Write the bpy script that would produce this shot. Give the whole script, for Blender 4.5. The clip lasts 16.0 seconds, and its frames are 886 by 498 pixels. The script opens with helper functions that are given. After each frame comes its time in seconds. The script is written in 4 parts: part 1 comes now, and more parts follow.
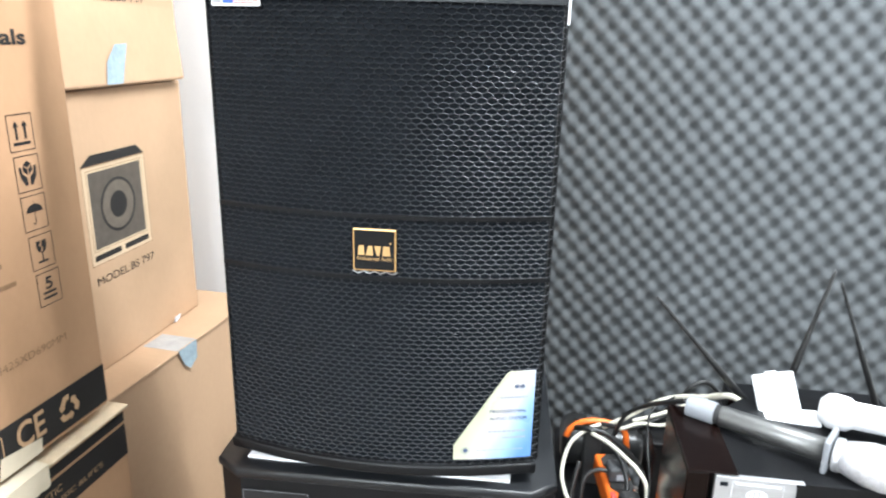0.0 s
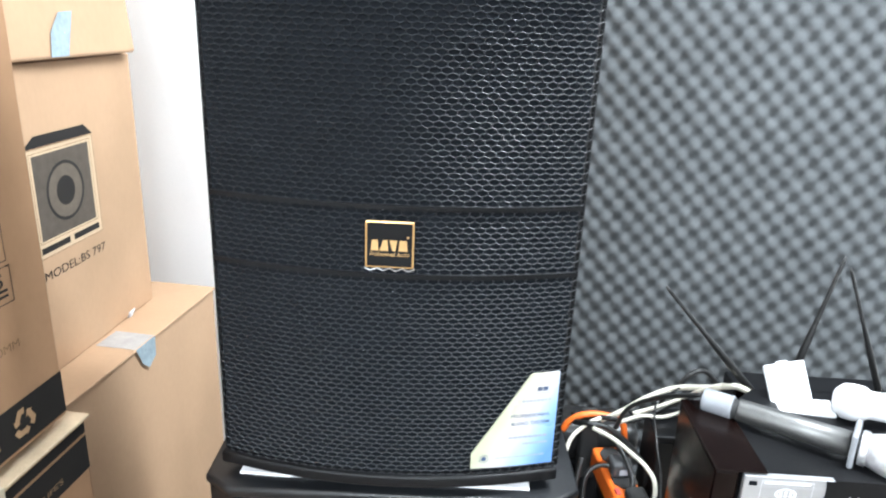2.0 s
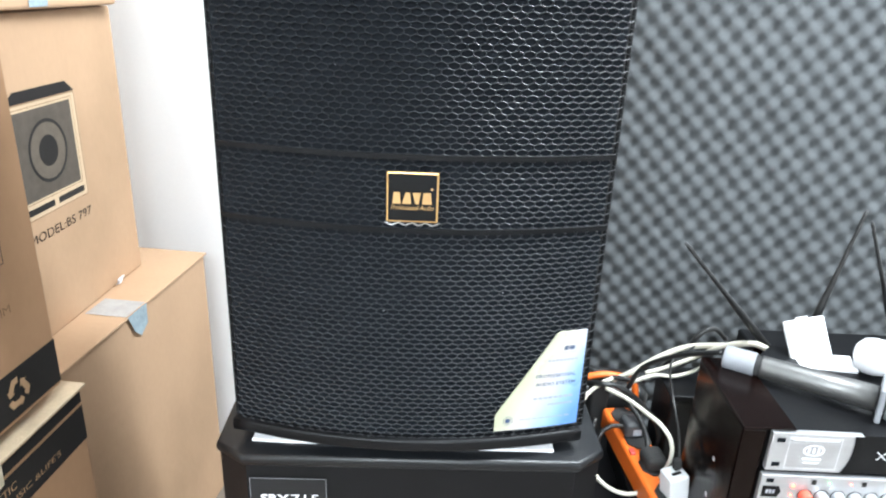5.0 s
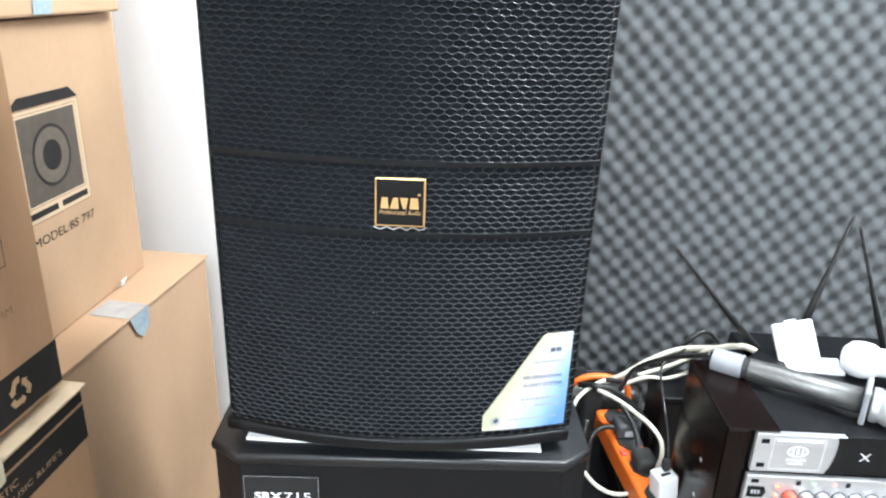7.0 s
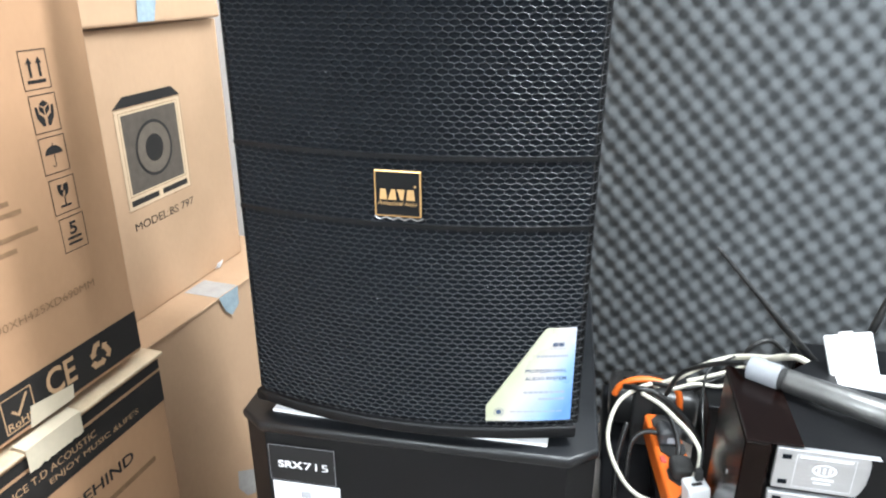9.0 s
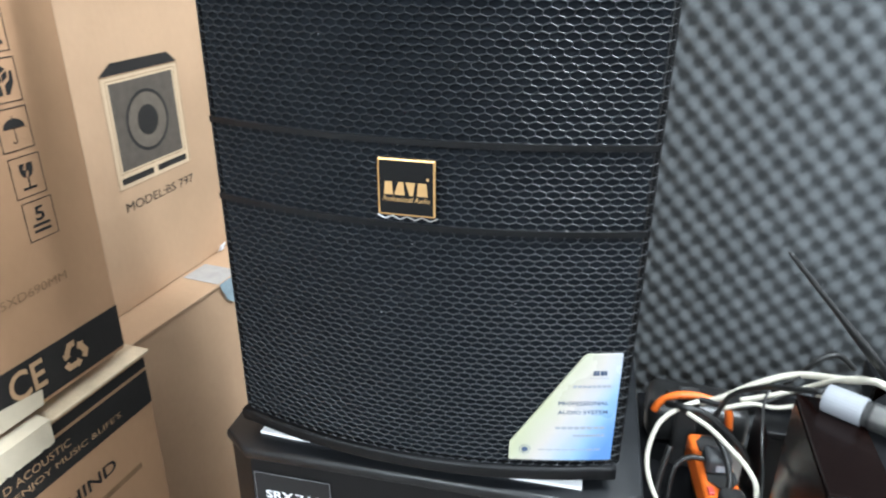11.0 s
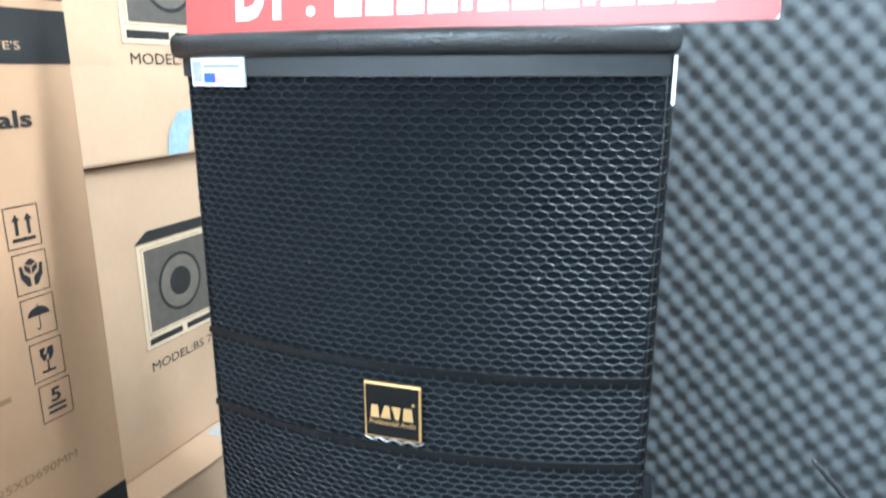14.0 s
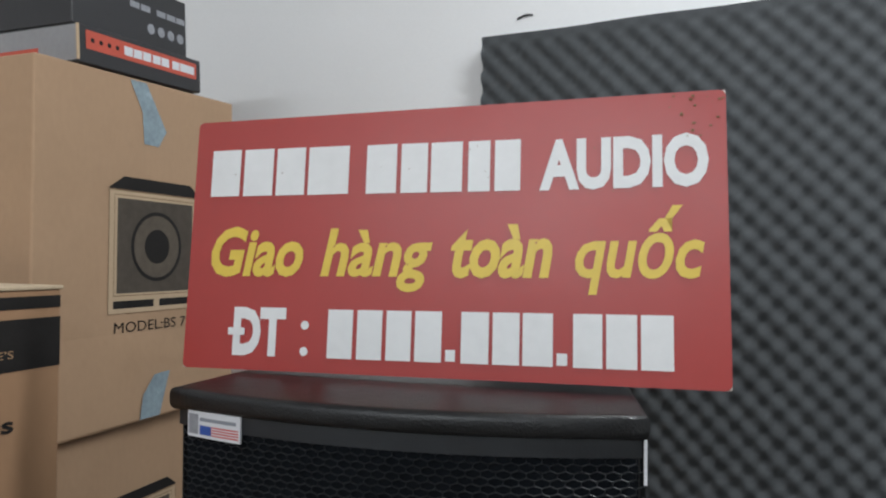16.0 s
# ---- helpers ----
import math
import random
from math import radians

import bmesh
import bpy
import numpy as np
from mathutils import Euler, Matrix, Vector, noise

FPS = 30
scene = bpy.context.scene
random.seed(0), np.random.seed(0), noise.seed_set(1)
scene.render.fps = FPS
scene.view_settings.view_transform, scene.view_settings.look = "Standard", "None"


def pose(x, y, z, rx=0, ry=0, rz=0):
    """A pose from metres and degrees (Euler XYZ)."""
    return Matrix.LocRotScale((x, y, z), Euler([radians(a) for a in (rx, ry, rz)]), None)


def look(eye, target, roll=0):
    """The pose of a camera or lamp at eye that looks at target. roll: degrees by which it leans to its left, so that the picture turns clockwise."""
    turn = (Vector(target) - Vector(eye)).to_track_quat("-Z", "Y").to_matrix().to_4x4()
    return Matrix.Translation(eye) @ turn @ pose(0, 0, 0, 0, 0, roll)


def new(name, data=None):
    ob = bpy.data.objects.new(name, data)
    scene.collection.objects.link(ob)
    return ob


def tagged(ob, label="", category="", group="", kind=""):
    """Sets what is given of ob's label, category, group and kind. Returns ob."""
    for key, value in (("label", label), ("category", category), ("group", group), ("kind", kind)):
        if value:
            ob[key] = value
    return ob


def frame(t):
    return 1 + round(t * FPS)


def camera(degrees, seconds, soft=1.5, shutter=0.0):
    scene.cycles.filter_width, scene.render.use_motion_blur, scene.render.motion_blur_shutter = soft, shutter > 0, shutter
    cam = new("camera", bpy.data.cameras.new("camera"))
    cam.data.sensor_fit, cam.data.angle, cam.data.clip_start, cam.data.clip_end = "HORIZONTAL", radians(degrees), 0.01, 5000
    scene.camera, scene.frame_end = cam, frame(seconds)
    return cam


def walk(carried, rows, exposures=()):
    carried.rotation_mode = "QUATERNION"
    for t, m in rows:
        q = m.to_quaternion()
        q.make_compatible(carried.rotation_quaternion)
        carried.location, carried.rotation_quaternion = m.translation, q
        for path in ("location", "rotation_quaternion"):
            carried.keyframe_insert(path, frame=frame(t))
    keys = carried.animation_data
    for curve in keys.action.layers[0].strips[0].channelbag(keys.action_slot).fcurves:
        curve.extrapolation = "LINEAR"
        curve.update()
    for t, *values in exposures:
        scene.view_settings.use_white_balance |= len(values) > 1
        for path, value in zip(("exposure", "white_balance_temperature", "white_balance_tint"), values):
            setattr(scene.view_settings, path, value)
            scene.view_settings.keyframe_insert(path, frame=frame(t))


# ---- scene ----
cam = camera(65.0, 16.0, soft=2.1, shutter=0.5)
EXPOSURES = [(0.0, 0.20, 6300, 9), (1.5, 0.19, 6200, 9), (4.0, 0.16, 6200, 8), (8.5, 0.10, 6300, 9), (11.0, -0.15, 6050, 7), (12.6, -0.18, 6050, 7), (13.5, 0.0, 5800, 5), (14.0, 0.12, 5450, 1), (14.5, 0.28, 5450, 0), (15.0, 0.45, 5500, 1), (15.3, -0.5, 6000, 7), (15.6, -1.42, 6350, 10), (16.0, -2.25, 6450, 11)]
PATH = [
    (0, (0.0, 0.035, 1.263), (-0.259, 1.927, 0.67), 1.4),
    (0.5, (0.03, 0.057, 1.268), (-0.347, 1.925, 0.662), 0.3),
    (1, (-0.014, 0.083, 1.264), (-0.259, 1.967, 0.64), 0.3),
    (1.5, (-0.059, 0.09, 1.259), (-0.171, 1.986, 0.633), 1.7),
    (2, (-0.087, 0.095, 1.253), (-0.166, 1.987, 0.61), 2.4),
    (2.5, (-0.105, 0.111, 1.243), (-0.161, 1.992, 0.565), 2.7),
    (3, (-0.119, 0.13, 1.236), (-0.129, 2.011, 0.556), 3.2),
    (3.5, (-0.123, 0.133, 1.226), (-0.136, 2.003, 0.515), 2.8),
    (4, (-0.127, 0.128, 1.226), (-0.153, 1.994, 0.507), 2.3),
    (6.3, (-0.129, 0.118, 1.23), (-0.129, 1.976, 0.49), 2.7),
    (6.5, (-0.122, 0.115, 1.23), (-0.128, 1.974, 0.494), 2.7),
    (7, (-0.111, 0.11, 1.235), (-0.145, 1.975, 0.512), 2.3),
    (7.5, (-0.081, 0.105, 1.237), (-0.247, 1.951, 0.486), 0.9),
    (8, (-0.035, 0.097, 1.235), (-0.295, 1.926, 0.469), 0.1),
    (8.5, (0.002, 0.092, 1.24), (-0.362, 1.915, 0.503), -0.1),
    (8.7, (0.019, 0.095, 1.241), (-0.39, 1.909, 0.507), -0.1),
    (10.8, (-0.02, 0.212, 1.219), (-0.426, 1.997, 0.413), 0.5),
    (11, (-0.009, 0.227, 1.219), (-0.474, 1.995, 0.407), 0.4),
    (11.5, (0.017, 0.245, 1.222), (-0.59, 1.977, 0.428), 0.7),
    (12, (0.027, 0.262, 1.217), (-0.591, 1.98, 0.401), 0.6),
    (12.5, (0.018, 0.267, 1.217), (-0.59, 1.985, 0.393), 0.4),
    (13, (0.012, 0.266, 1.234), (-0.608, 2.018, 0.495), 0.5),
    (13.5, (0.02, 0.265, 1.27), (-0.607, 2.068, 0.674), -0.2),
    (14, (0.026, 0.266, 1.295), (-0.6, 2.098, 0.795), -0.2),
    (14.5, (0.024, 0.262, 1.329), (-0.602, 2.131, 0.995), -0.6),
    (15, (0.026, 0.252, 1.397), (-0.611, 2.145, 1.308), -1.4),
    (15.5, (0.028, 0.242, 1.415), (-0.585, 2.146, 1.43), -0.9),
    (16, (0.015, 0.242, 1.423), (-0.531, 2.166, 1.456), 0.4),
]
walk(cam, [(t, look(eye, target, roll)) for t, eye, target, roll in PATH], exposures=EXPOSURES)

# ---- light ----
world = bpy.data.worlds.new("room_air")
world.use_nodes = True
world.node_tree.nodes["Background"].inputs["Color"].default_value = (0.8, 0.88, 1.0, 1)
world.node_tree.nodes["Background"].inputs["Strength"].default_value = 0.05
scene.world = world


def area(name, eye, target, sx, sy, watts, colour):
    d = bpy.data.lights.new(name, "AREA")
    d.shape, d.size, d.size_y, d.energy, d.color = "RECTANGLE", sx, sy, watts, colour
    ob = new(name, d)
    ob.matrix_world = look(eye, target)
    return ob


# one tube on the ceiling over the shop floor, one high on the wall opposite the loudspeakers
area("ceiling_tube_light", (0.70, 0.72, 2.68), (0.10, 0.85, 0.6), 0.10, 1.2, 108, (0.92, 0.97, 1.0))
area("wall_tube_light", (-0.28, -2.20, 2.52), (-0.15, 0.8, 1.2), 1.9, 0.12, 126, (0.90, 0.96, 1.0))


# ---- materials ----
def mat(name, base, rough=0.6, metal=0.0, vary=0.12, scale=8.0, fine=120.0, bump=0.15, depth=0.001, spec=0.5, stretch=(1, 1, 1), blotch=0.0, dents=0.0):
    m = bpy.data.materials.new(name)
    m.use_nodes = True
    nt = m.node_tree
    N, L = nt.nodes, nt.links
    p = N["Principled BSDF"]
    p.inputs["Roughness"].default_value = rough
    p.inputs["Metallic"].default_value = metal
    p.inputs["Specular IOR Level"].default_value = spec
    tc = N.new("ShaderNodeTexCoord")
    mp = N.new("ShaderNodeMapping")
    mp.inputs["Scale"].default_value = stretch
    L.new(tc.outputs["Object"], mp.inputs["Vector"])
    n1 = N.new("ShaderNodeTexNoise")
    n1.inputs["Scale"].default_value, n1.inputs["Detail"].default_value = scale, 5
    n2 = N.new("ShaderNodeTexNoise")
    n2.inputs["Scale"].default_value, n2.inputs["Detail"].default_value = fine, 3
    for n in (n1, n2):
        L.new(mp.outputs["Vector"], n.inputs["Vector"])
    mix = N.new("ShaderNodeMix")
    mix.data_type = "FLOAT"
    mix.inputs["Factor"].default_value = 0.35
    L.new(n1.outputs["Fac"], mix.inputs["A"])
    L.new(n2.outputs["Fac"], mix.inputs["B"])
    ramp = N.new("ShaderNodeValToRGB")
    lo, hi = 1 - vary, 1 + vary
    ramp.color_ramp.elements[0].position, ramp.color_ramp.elements[1].position = 0.3, 0.7
    ramp.color_ramp.elements[0].color = (*[min(1, c * lo) for c in base], 1)
    ramp.color_ramp.elements[1].color = (*[min(1, c * hi) for c in base], 1)
    L.new(mix.outputs["Result"], ramp.inputs["Fac"])
    col = ramp.outputs["Color"]
    if blotch:
        n3 = N.new("ShaderNodeTexNoise")
        n3.inputs["Scale"].default_value, n3.inputs["Detail"].default_value = scale * 0.45, 6
        L.new(tc.outputs["Object"], n3.inputs["Vector"])
        r3 = N.new("ShaderNodeValToRGB")
        r3.color_ramp.elements[0].position, r3.color_ramp.elements[1].position = 0.48, 0.72
        r3.color_ramp.elements[0].color, r3.color_ramp.elements[1].color = (1, 1, 1, 1), (1 - blotch, 1 - blotch, 1 - blotch * 1.1, 1)
        L.new(n3.outputs["Fac"], r3.inputs["Fac"])
        mul = N.new("ShaderNodeMix")
        mul.data_type, mul.blend_type = "RGBA", "MULTIPLY"
        mul.inputs["Factor"].default_value = 1
        L.new(col, mul.inputs["A"])
        L.new(r3.outputs["Color"], mul.inputs["B"])
        col = mul.outputs["Result"]
    L.new(col, p.inputs["Base Color"])
    rr = N.new("ShaderNodeMapRange")
    rr.inputs["To Min"].default_value, rr.inputs["To Max"].default_value = max(0.02, rough - 0.1), min(1, rough + 0.1)
    L.new(n1.outputs["Fac"], rr.inputs["Value"])
    L.new(rr.outputs["Result"], p.inputs["Roughness"])
    if bump:
        b = N.new("ShaderNodeBump")
        b.inputs["Strength"].default_value, b.inputs["Distance"].default_value = bump, depth
        L.new(n2.outputs["Fac"], b.inputs["Height"])
        L.new(b.outputs["Normal"], p.inputs["Normal"])
        if dents:
            n4 = N.new("ShaderNodeTexNoise")
            n4.inputs["Scale"].default_value, n4.inputs["Detail"].default_value, n4.inputs["Distortion"].default_value = 5.0, 3, 0.6
            L.new(tc.outputs["Object"], n4.inputs["Vector"])
            d = N.new("ShaderNodeBump")
            d.inputs["Strength"].default_value, d.inputs["Distance"].default_value = 1.0, dents
            L.new(n4.outputs["Fac"], d.inputs["Height"])
            L.new(d.outputs["Normal"], b.inputs["Normal"])
    return m


def glow(name, colour, strength):
    m = mat(name, colour, 0.3, bump=0)
    p = m.node_tree.nodes["Principled BSDF"]
    p.inputs["Emission Color"].default_value = (*colour, 1)
    p.inputs["Emission Strength"].default_value = strength
    return m


WALL = mat("white_wall_paint", (0.90, 0.90, 0.90), 0.75, vary=0.03, scale=3, fine=180, bump=0.12)
CEIL = mat("ceiling_paint", (0.82, 0.82, 0.80), 0.85, vary=0.03, scale=2)
FLOOR = mat("floor_tile", (0.20, 0.17, 0.14), 0.35, vary=0.12, scale=4)
FOAM = mat("grey_acoustic_foam", (0.090, 0.096, 0.101), 0.95, vary=0.12, scale=14, fine=420, bump=0.5, depth=0.002, spec=0.15)
# cardboard blotches: random wear, with soft reflections painted into the colour too
CARD = mat("brown_cardboard", (0.410, 0.242, 0.138), 0.78, vary=0.055, scale=5, fine=110, bump=0.12, spec=0.2, stretch=(1, 1, 0.6), blotch=0.14, dents=0.004)
CARD_PALE = mat("pale_cardboard", (0.510, 0.338, 0.213), 0.78, vary=0.055, scale=5, fine=110, bump=0.12, spec=0.2, stretch=(1, 1, 0.6), blotch=0.16, dents=0.006)
CARD_EDGE = mat("cardboard_edge", (0.60, 0.47, 0.32), 0.9, vary=0.15, scale=40, fine=300, bump=0.4)
INK = mat("black_print", (0.018, 0.016, 0.015), 0.7, vary=0.25, scale=30, fine=300, bump=0, spec=0.3)
INK_BROWN = mat("faded_brown_print", (0.22, 0.13, 0.07), 0.8, vary=0.2, scale=60, fine=400, bump=0, spec=0.2)
INK_GREY = mat("grey_print", (0.100, 0.084, 0.068), 0.8, vary=0.18, scale=60, fine=500, bump=0, spec=0.2)
INK_MID = mat("mid_grey_print", (0.135, 0.112, 0.088), 0.8, vary=0.15, scale=60, fine=500, bump=0, spec=0.2)
CARD_PRINT = mat("unprinted_cardboard_in_black", (0.46, 0.29, 0.165), 0.8, vary=0.08, bump=0, spec=0.2)
CREAM_PRINT = mat("cream_print", (0.60, 0.45, 0.30), 0.8, vary=0.06, bump=0, spec=0.2)
TAPE_BLUE = mat("pale_blue_packing_tape", (0.30, 0.385, 0.43), 0.25, vary=0.2, scale=30, bump=0.3)
TAPE_CLEAR = mat("clear_packing_tape", (0.42, 0.41, 0.40), 0.22, vary=0.12, scale=30, bump=0.3)
TAPE_CREAM = mat("cream_paper_tape", (0.60, 0.52, 0.39), 0.7, vary=0.06, scale=25, bump=0.3)
PAPER = mat("white_paper", (0.82, 0.82, 0.84), 0.6, vary=0.03, bump=0.1)
BLACK = mat("black_textured_cabinet_paint", (0.007, 0.0075, 0.0085), 0.33, vary=0.2, scale=20, fine=480, bump=0.6, depth=0.0010, spec=0.5)
BLACK_SATIN = mat("black_satin_cabinet_paint", (0.007, 0.0078, 0.0092), 0.36, vary=0.2, scale=18, fine=420, bump=0.2, depth=0.0006, spec=0.42)
BLACK_SMOOTH = mat("black_satin_paint", (0.0048, 0.0050, 0.0058), 0.38, vary=0.2, scale=15, fine=300, bump=0.12, spec=0.2)
GRILLE = mat("black_coated_steel_mesh", (0.0120, 0.0145, 0.0178), 0.43, metal=0.0, vary=0.25, scale=60, fine=500, bump=0.1, spec=0.55)
VOID = mat("black_grille_cloth", (0.0085, 0.0103, 0.0132), 0.95, vary=0.2, scale=40, spec=0.1)
RUBBER = mat("black_rubber", (0.02, 0.02, 0.02), 0.8)
GOLD = mat("brushed_gold", (0.62, 0.38, 0.15), 0.38, metal=0.75, vary=0.1, scale=40)
GOLD_PRINT = mat("gold_print", (0.47, 0.29, 0.12), 0.5, metal=0.3, vary=0.1, scale=40, bump=0)
PLATE = mat("black_printed_plate", (0.012, 0.012, 0.013), 0.45, vary=0.1, scale=30, spec=0.3)
WHITE_STICKER = mat("white_glossy_sticker", (0.78, 0.79, 0.82), 0.3, vary=0.02, bump=0)
FLAG_BLUE = mat("blue_print", (0.035, 0.10, 0.40), 0.35, bump=0)
FLAG_RED = mat("red_print", (0.60, 0.08, 0.07), 0.35, bump=0)
GREY_PRINT = mat("pale_grey_print", (0.33, 0.34, 0.37), 0.4, vary=0.2, scale=200, bump=0)
NAVY_PRINT = mat("navy_print", (0.04, 0.07, 0.14), 0.4, bump=0)
SOFT_PRINT = mat("pale_blue_grey_print", (0.27, 0.29, 0.33), 0.4, bump=0)
SIGN_RED = mat("satin_red_sign_vinyl", (0.44, 0.034, 0.027), 0.38, vary=0.05, scale=6, fine=60, bump=0.05, spec=0.65, blotch=0.10)
SIGN_EDGE = mat("sign_board_edge", (0.62, 0.56, 0.50), 0.6)
SIGN_WHITE = mat("white_cut_vinyl", (0.87, 0.87, 0.87), 0.4, vary=0.03, scale=30, bump=0.05, blotch=0.05)
SIGN_YELLOW = mat("yellow_cut_vinyl", (0.84, 0.60, 0.08), 0.4, vary=0.05, scale=30, bump=0.05)
METAL = mat("brushed_aluminium", (0.52, 0.53, 0.55), 0.35, metal=0.7, vary=0.08, scale=6, fine=500, stretch=(1, 1, 40))
METAL_DARK = mat("gunmetal_microphone_tube", (0.15, 0.15, 0.147), 0.46, metal=0.85, vary=0.12, scale=30)
SILVER = mat("silver_mesh", (0.62, 0.62, 0.64), 0.35, metal=0.7, vary=0.2, scale=200, fine=900, bump=0.9, depth=0.002)
GREY_PLASTIC = mat("pale_grey_plastic", (0.23, 0.24, 0.26), 0.5, vary=0.06, scale=40)
WHITE_PLASTIC = mat("white_plastic", (0.66, 0.67, 0.68), 0.35, vary=0.03, bump=0.05)
CABLE_WHITE = mat("cream_cable_sheath", (0.62, 0.59, 0.50), 0.4, vary=0.08, scale=20, bump=0.1)
CABLE_BLACK = mat("black_cable_sheath", (0.014, 0.014, 0.014), 0.35, bump=0.1)
ORANGE = mat("orange_plastic", (0.80, 0.16, 0.02), 0.4, vary=0.08, scale=20, bump=0.1)
BROWN_WOOD = mat("dark_brown_lacquered_wood", (0.0040, 0.0016, 0.0013), 0.20, spec=0.16, vary=0.3, scale=10, fine=90, stretch=(6, 1, 1))
GREY_DARK = mat("dark_grey_plastic", (0.05, 0.052, 0.055), 0.4, vary=0.1, scale=30)
CARTON_BLACK = mat("black_printed_carton", (0.030, 0.030, 0.033), 0.45, vary=0.12, scale=12, bump=0.05, blotch=0.1)
CARTON_GREY = mat("silver_grey_printed_carton", (0.33, 0.33, 0.34), 0.4, vary=0.12, scale=9, bump=0.05)
CARTON_RED = mat("orange_red_carton_print", (0.62, 0.10, 0.06), 0.5, vary=0.06, scale=30, bump=0)
LED_RED, LED_GREEN = glow("red_led", (1.0, 0.10, 0.06), 6), glow("green_led", (0.2, 1.0, 0.2), 3)


def holo():
    """White to blue sheen of a printed foil, painted into the colour across the sticker."""
    m = mat("painted_pearly_foil_sheen", (0.7, 0.75, 0.8), 0.28, bump=0)
    N, L = m.node_tree.nodes, m.node_tree.links
    tc = N.new("ShaderNodeTexCoord")
    sep = N.new("ShaderNodeSeparateXYZ")
    L.new(tc.outputs["Generated"], sep.inputs["Vector"])
    nz = N.new("ShaderNodeTexNoise")
    nz.inputs["Scale"].default_value = 2.2
    L.new(tc.outputs["Generated"], nz.inputs["Vector"])
    a = N.new("ShaderNodeMath")
    a.operation = "MULTIPLY_ADD"
    a.inputs[1].default_value = -0.62
    L.new(sep.outputs["Z"], a.inputs[0])
    L.new(sep.outputs["X"], a.inputs[2])
    b = N.new("ShaderNodeMath")
    b.operation = "MULTIPLY_ADD"
    b.inputs[1].default_value = 0.25
    L.new(nz.outputs["Fac"], b.inputs[0])
    L.new(a.outputs["Value"], b.inputs[2])
    r = N.new("ShaderNodeValToRGB")
    e = r.color_ramp.elements
    e[0].position, e[0].color = 0.08, (0.40, 0.42, 0.29, 1)
    e[1].position, e[1].color = 0.34, (0.46, 0.435, 0.41, 1)
    for pos, c in ((0.52, (0.40, 0.43, 0.49, 1)), (0.72, (0.22, 0.36, 0.54, 1)), (0.98, (0.09, 0.21, 0.48, 1))):
        k = e.new(pos)
        k.color = c
    L.new(b.outputs["Value"], r.inputs["Fac"])
    L.new(r.outputs["Color"], N["Principled BSDF"].inputs["Base Color"])
    return m


HOLO = holo()


# ---- building helpers ----
def part(name, bm, material, parent=None, label="", smooth=False):
    me = bpy.data.meshes.new(name)
    bm.to_mesh(me)
    bm.free()
    me.materials.append(material)
    if smooth:
        me.polygons.foreach_set("use_smooth", [True] * len(me.polygons))
    ob = new(name, me)
    if parent:
        ob.parent = parent
    if label:
        ob["label"] = label
    return ob


def thing(name, label, category, m=None, group="", kind=""):
    ob = new(name)
    ob.empty_display_size = 0.05
    if m is not None:
        ob.matrix_world = m
    return tagged(ob, label, category, group, kind)


def quad(bm, pts):
    return bm.faces.new([bm.verts.new(p) for p in pts])


def box(bm, x0, x1, y0, y1, z0, z1, r=0.0, seg=2):
    d = bmesh.ops.create_cube(bm, size=1)
    vs = d["verts"]
    for v in vs:
        v.co = Vector(((x0 + x1) / 2 + v.co.x * (x1 - x0), (y0 + y1) / 2 + v.co.y * (y1 - y0), (z0 + z1) / 2 + v.co.z * (z1 - z0)))
    if r:
        es = list({e for v in vs for e in v.link_edges})
        bmesh.ops.bevel(bm, geom=es, offset=r, segments=seg, affect="EDGES", profile=0.5)


def boxed(*a, r=0.0, seg=2):
    bm = bmesh.new()
    box(bm, *a, r=r, seg=seg)
    return bm


def slab(outline, z0, z1, r, n=3):
    """An upright slab over a convex outline (counter-clockwise from above), its upper and lower edges rounded."""
    bm = bmesh.new()
    P = [Vector((x, y)) for x, y in outline]
    k = len(P)
    normals = []
    for i in range(k):
        d = (P[(i + 1) % k] - P[i - 1]).normalized()
        normals.append(Vector((d.y, -d.x)))
    levels = [(r * (1 - math.sin(a)), z0 + r * (1 - math.cos(a))) for a in [math.pi / 2 * i / n for i in range(n + 1)]]
    levels += [(r * (1 - math.cos(a)), z1 - r * (1 - math.sin(a))) for a in [math.pi / 2 * i / n for i in range(n + 1)]]
    rings = [[bm.verts.new((*(p - q * off), z)) for p, q in zip(P, normals)] for off, z in levels]
    for a, b in zip(rings, rings[1:]):
        for i in range(k):
            bm.faces.new((a[i], a[(i + 1) % k], b[(i + 1) % k], b[i]))
    bm.faces.new(list(reversed(rings[0])))
    bm.faces.new(rings[-1])
    return bm


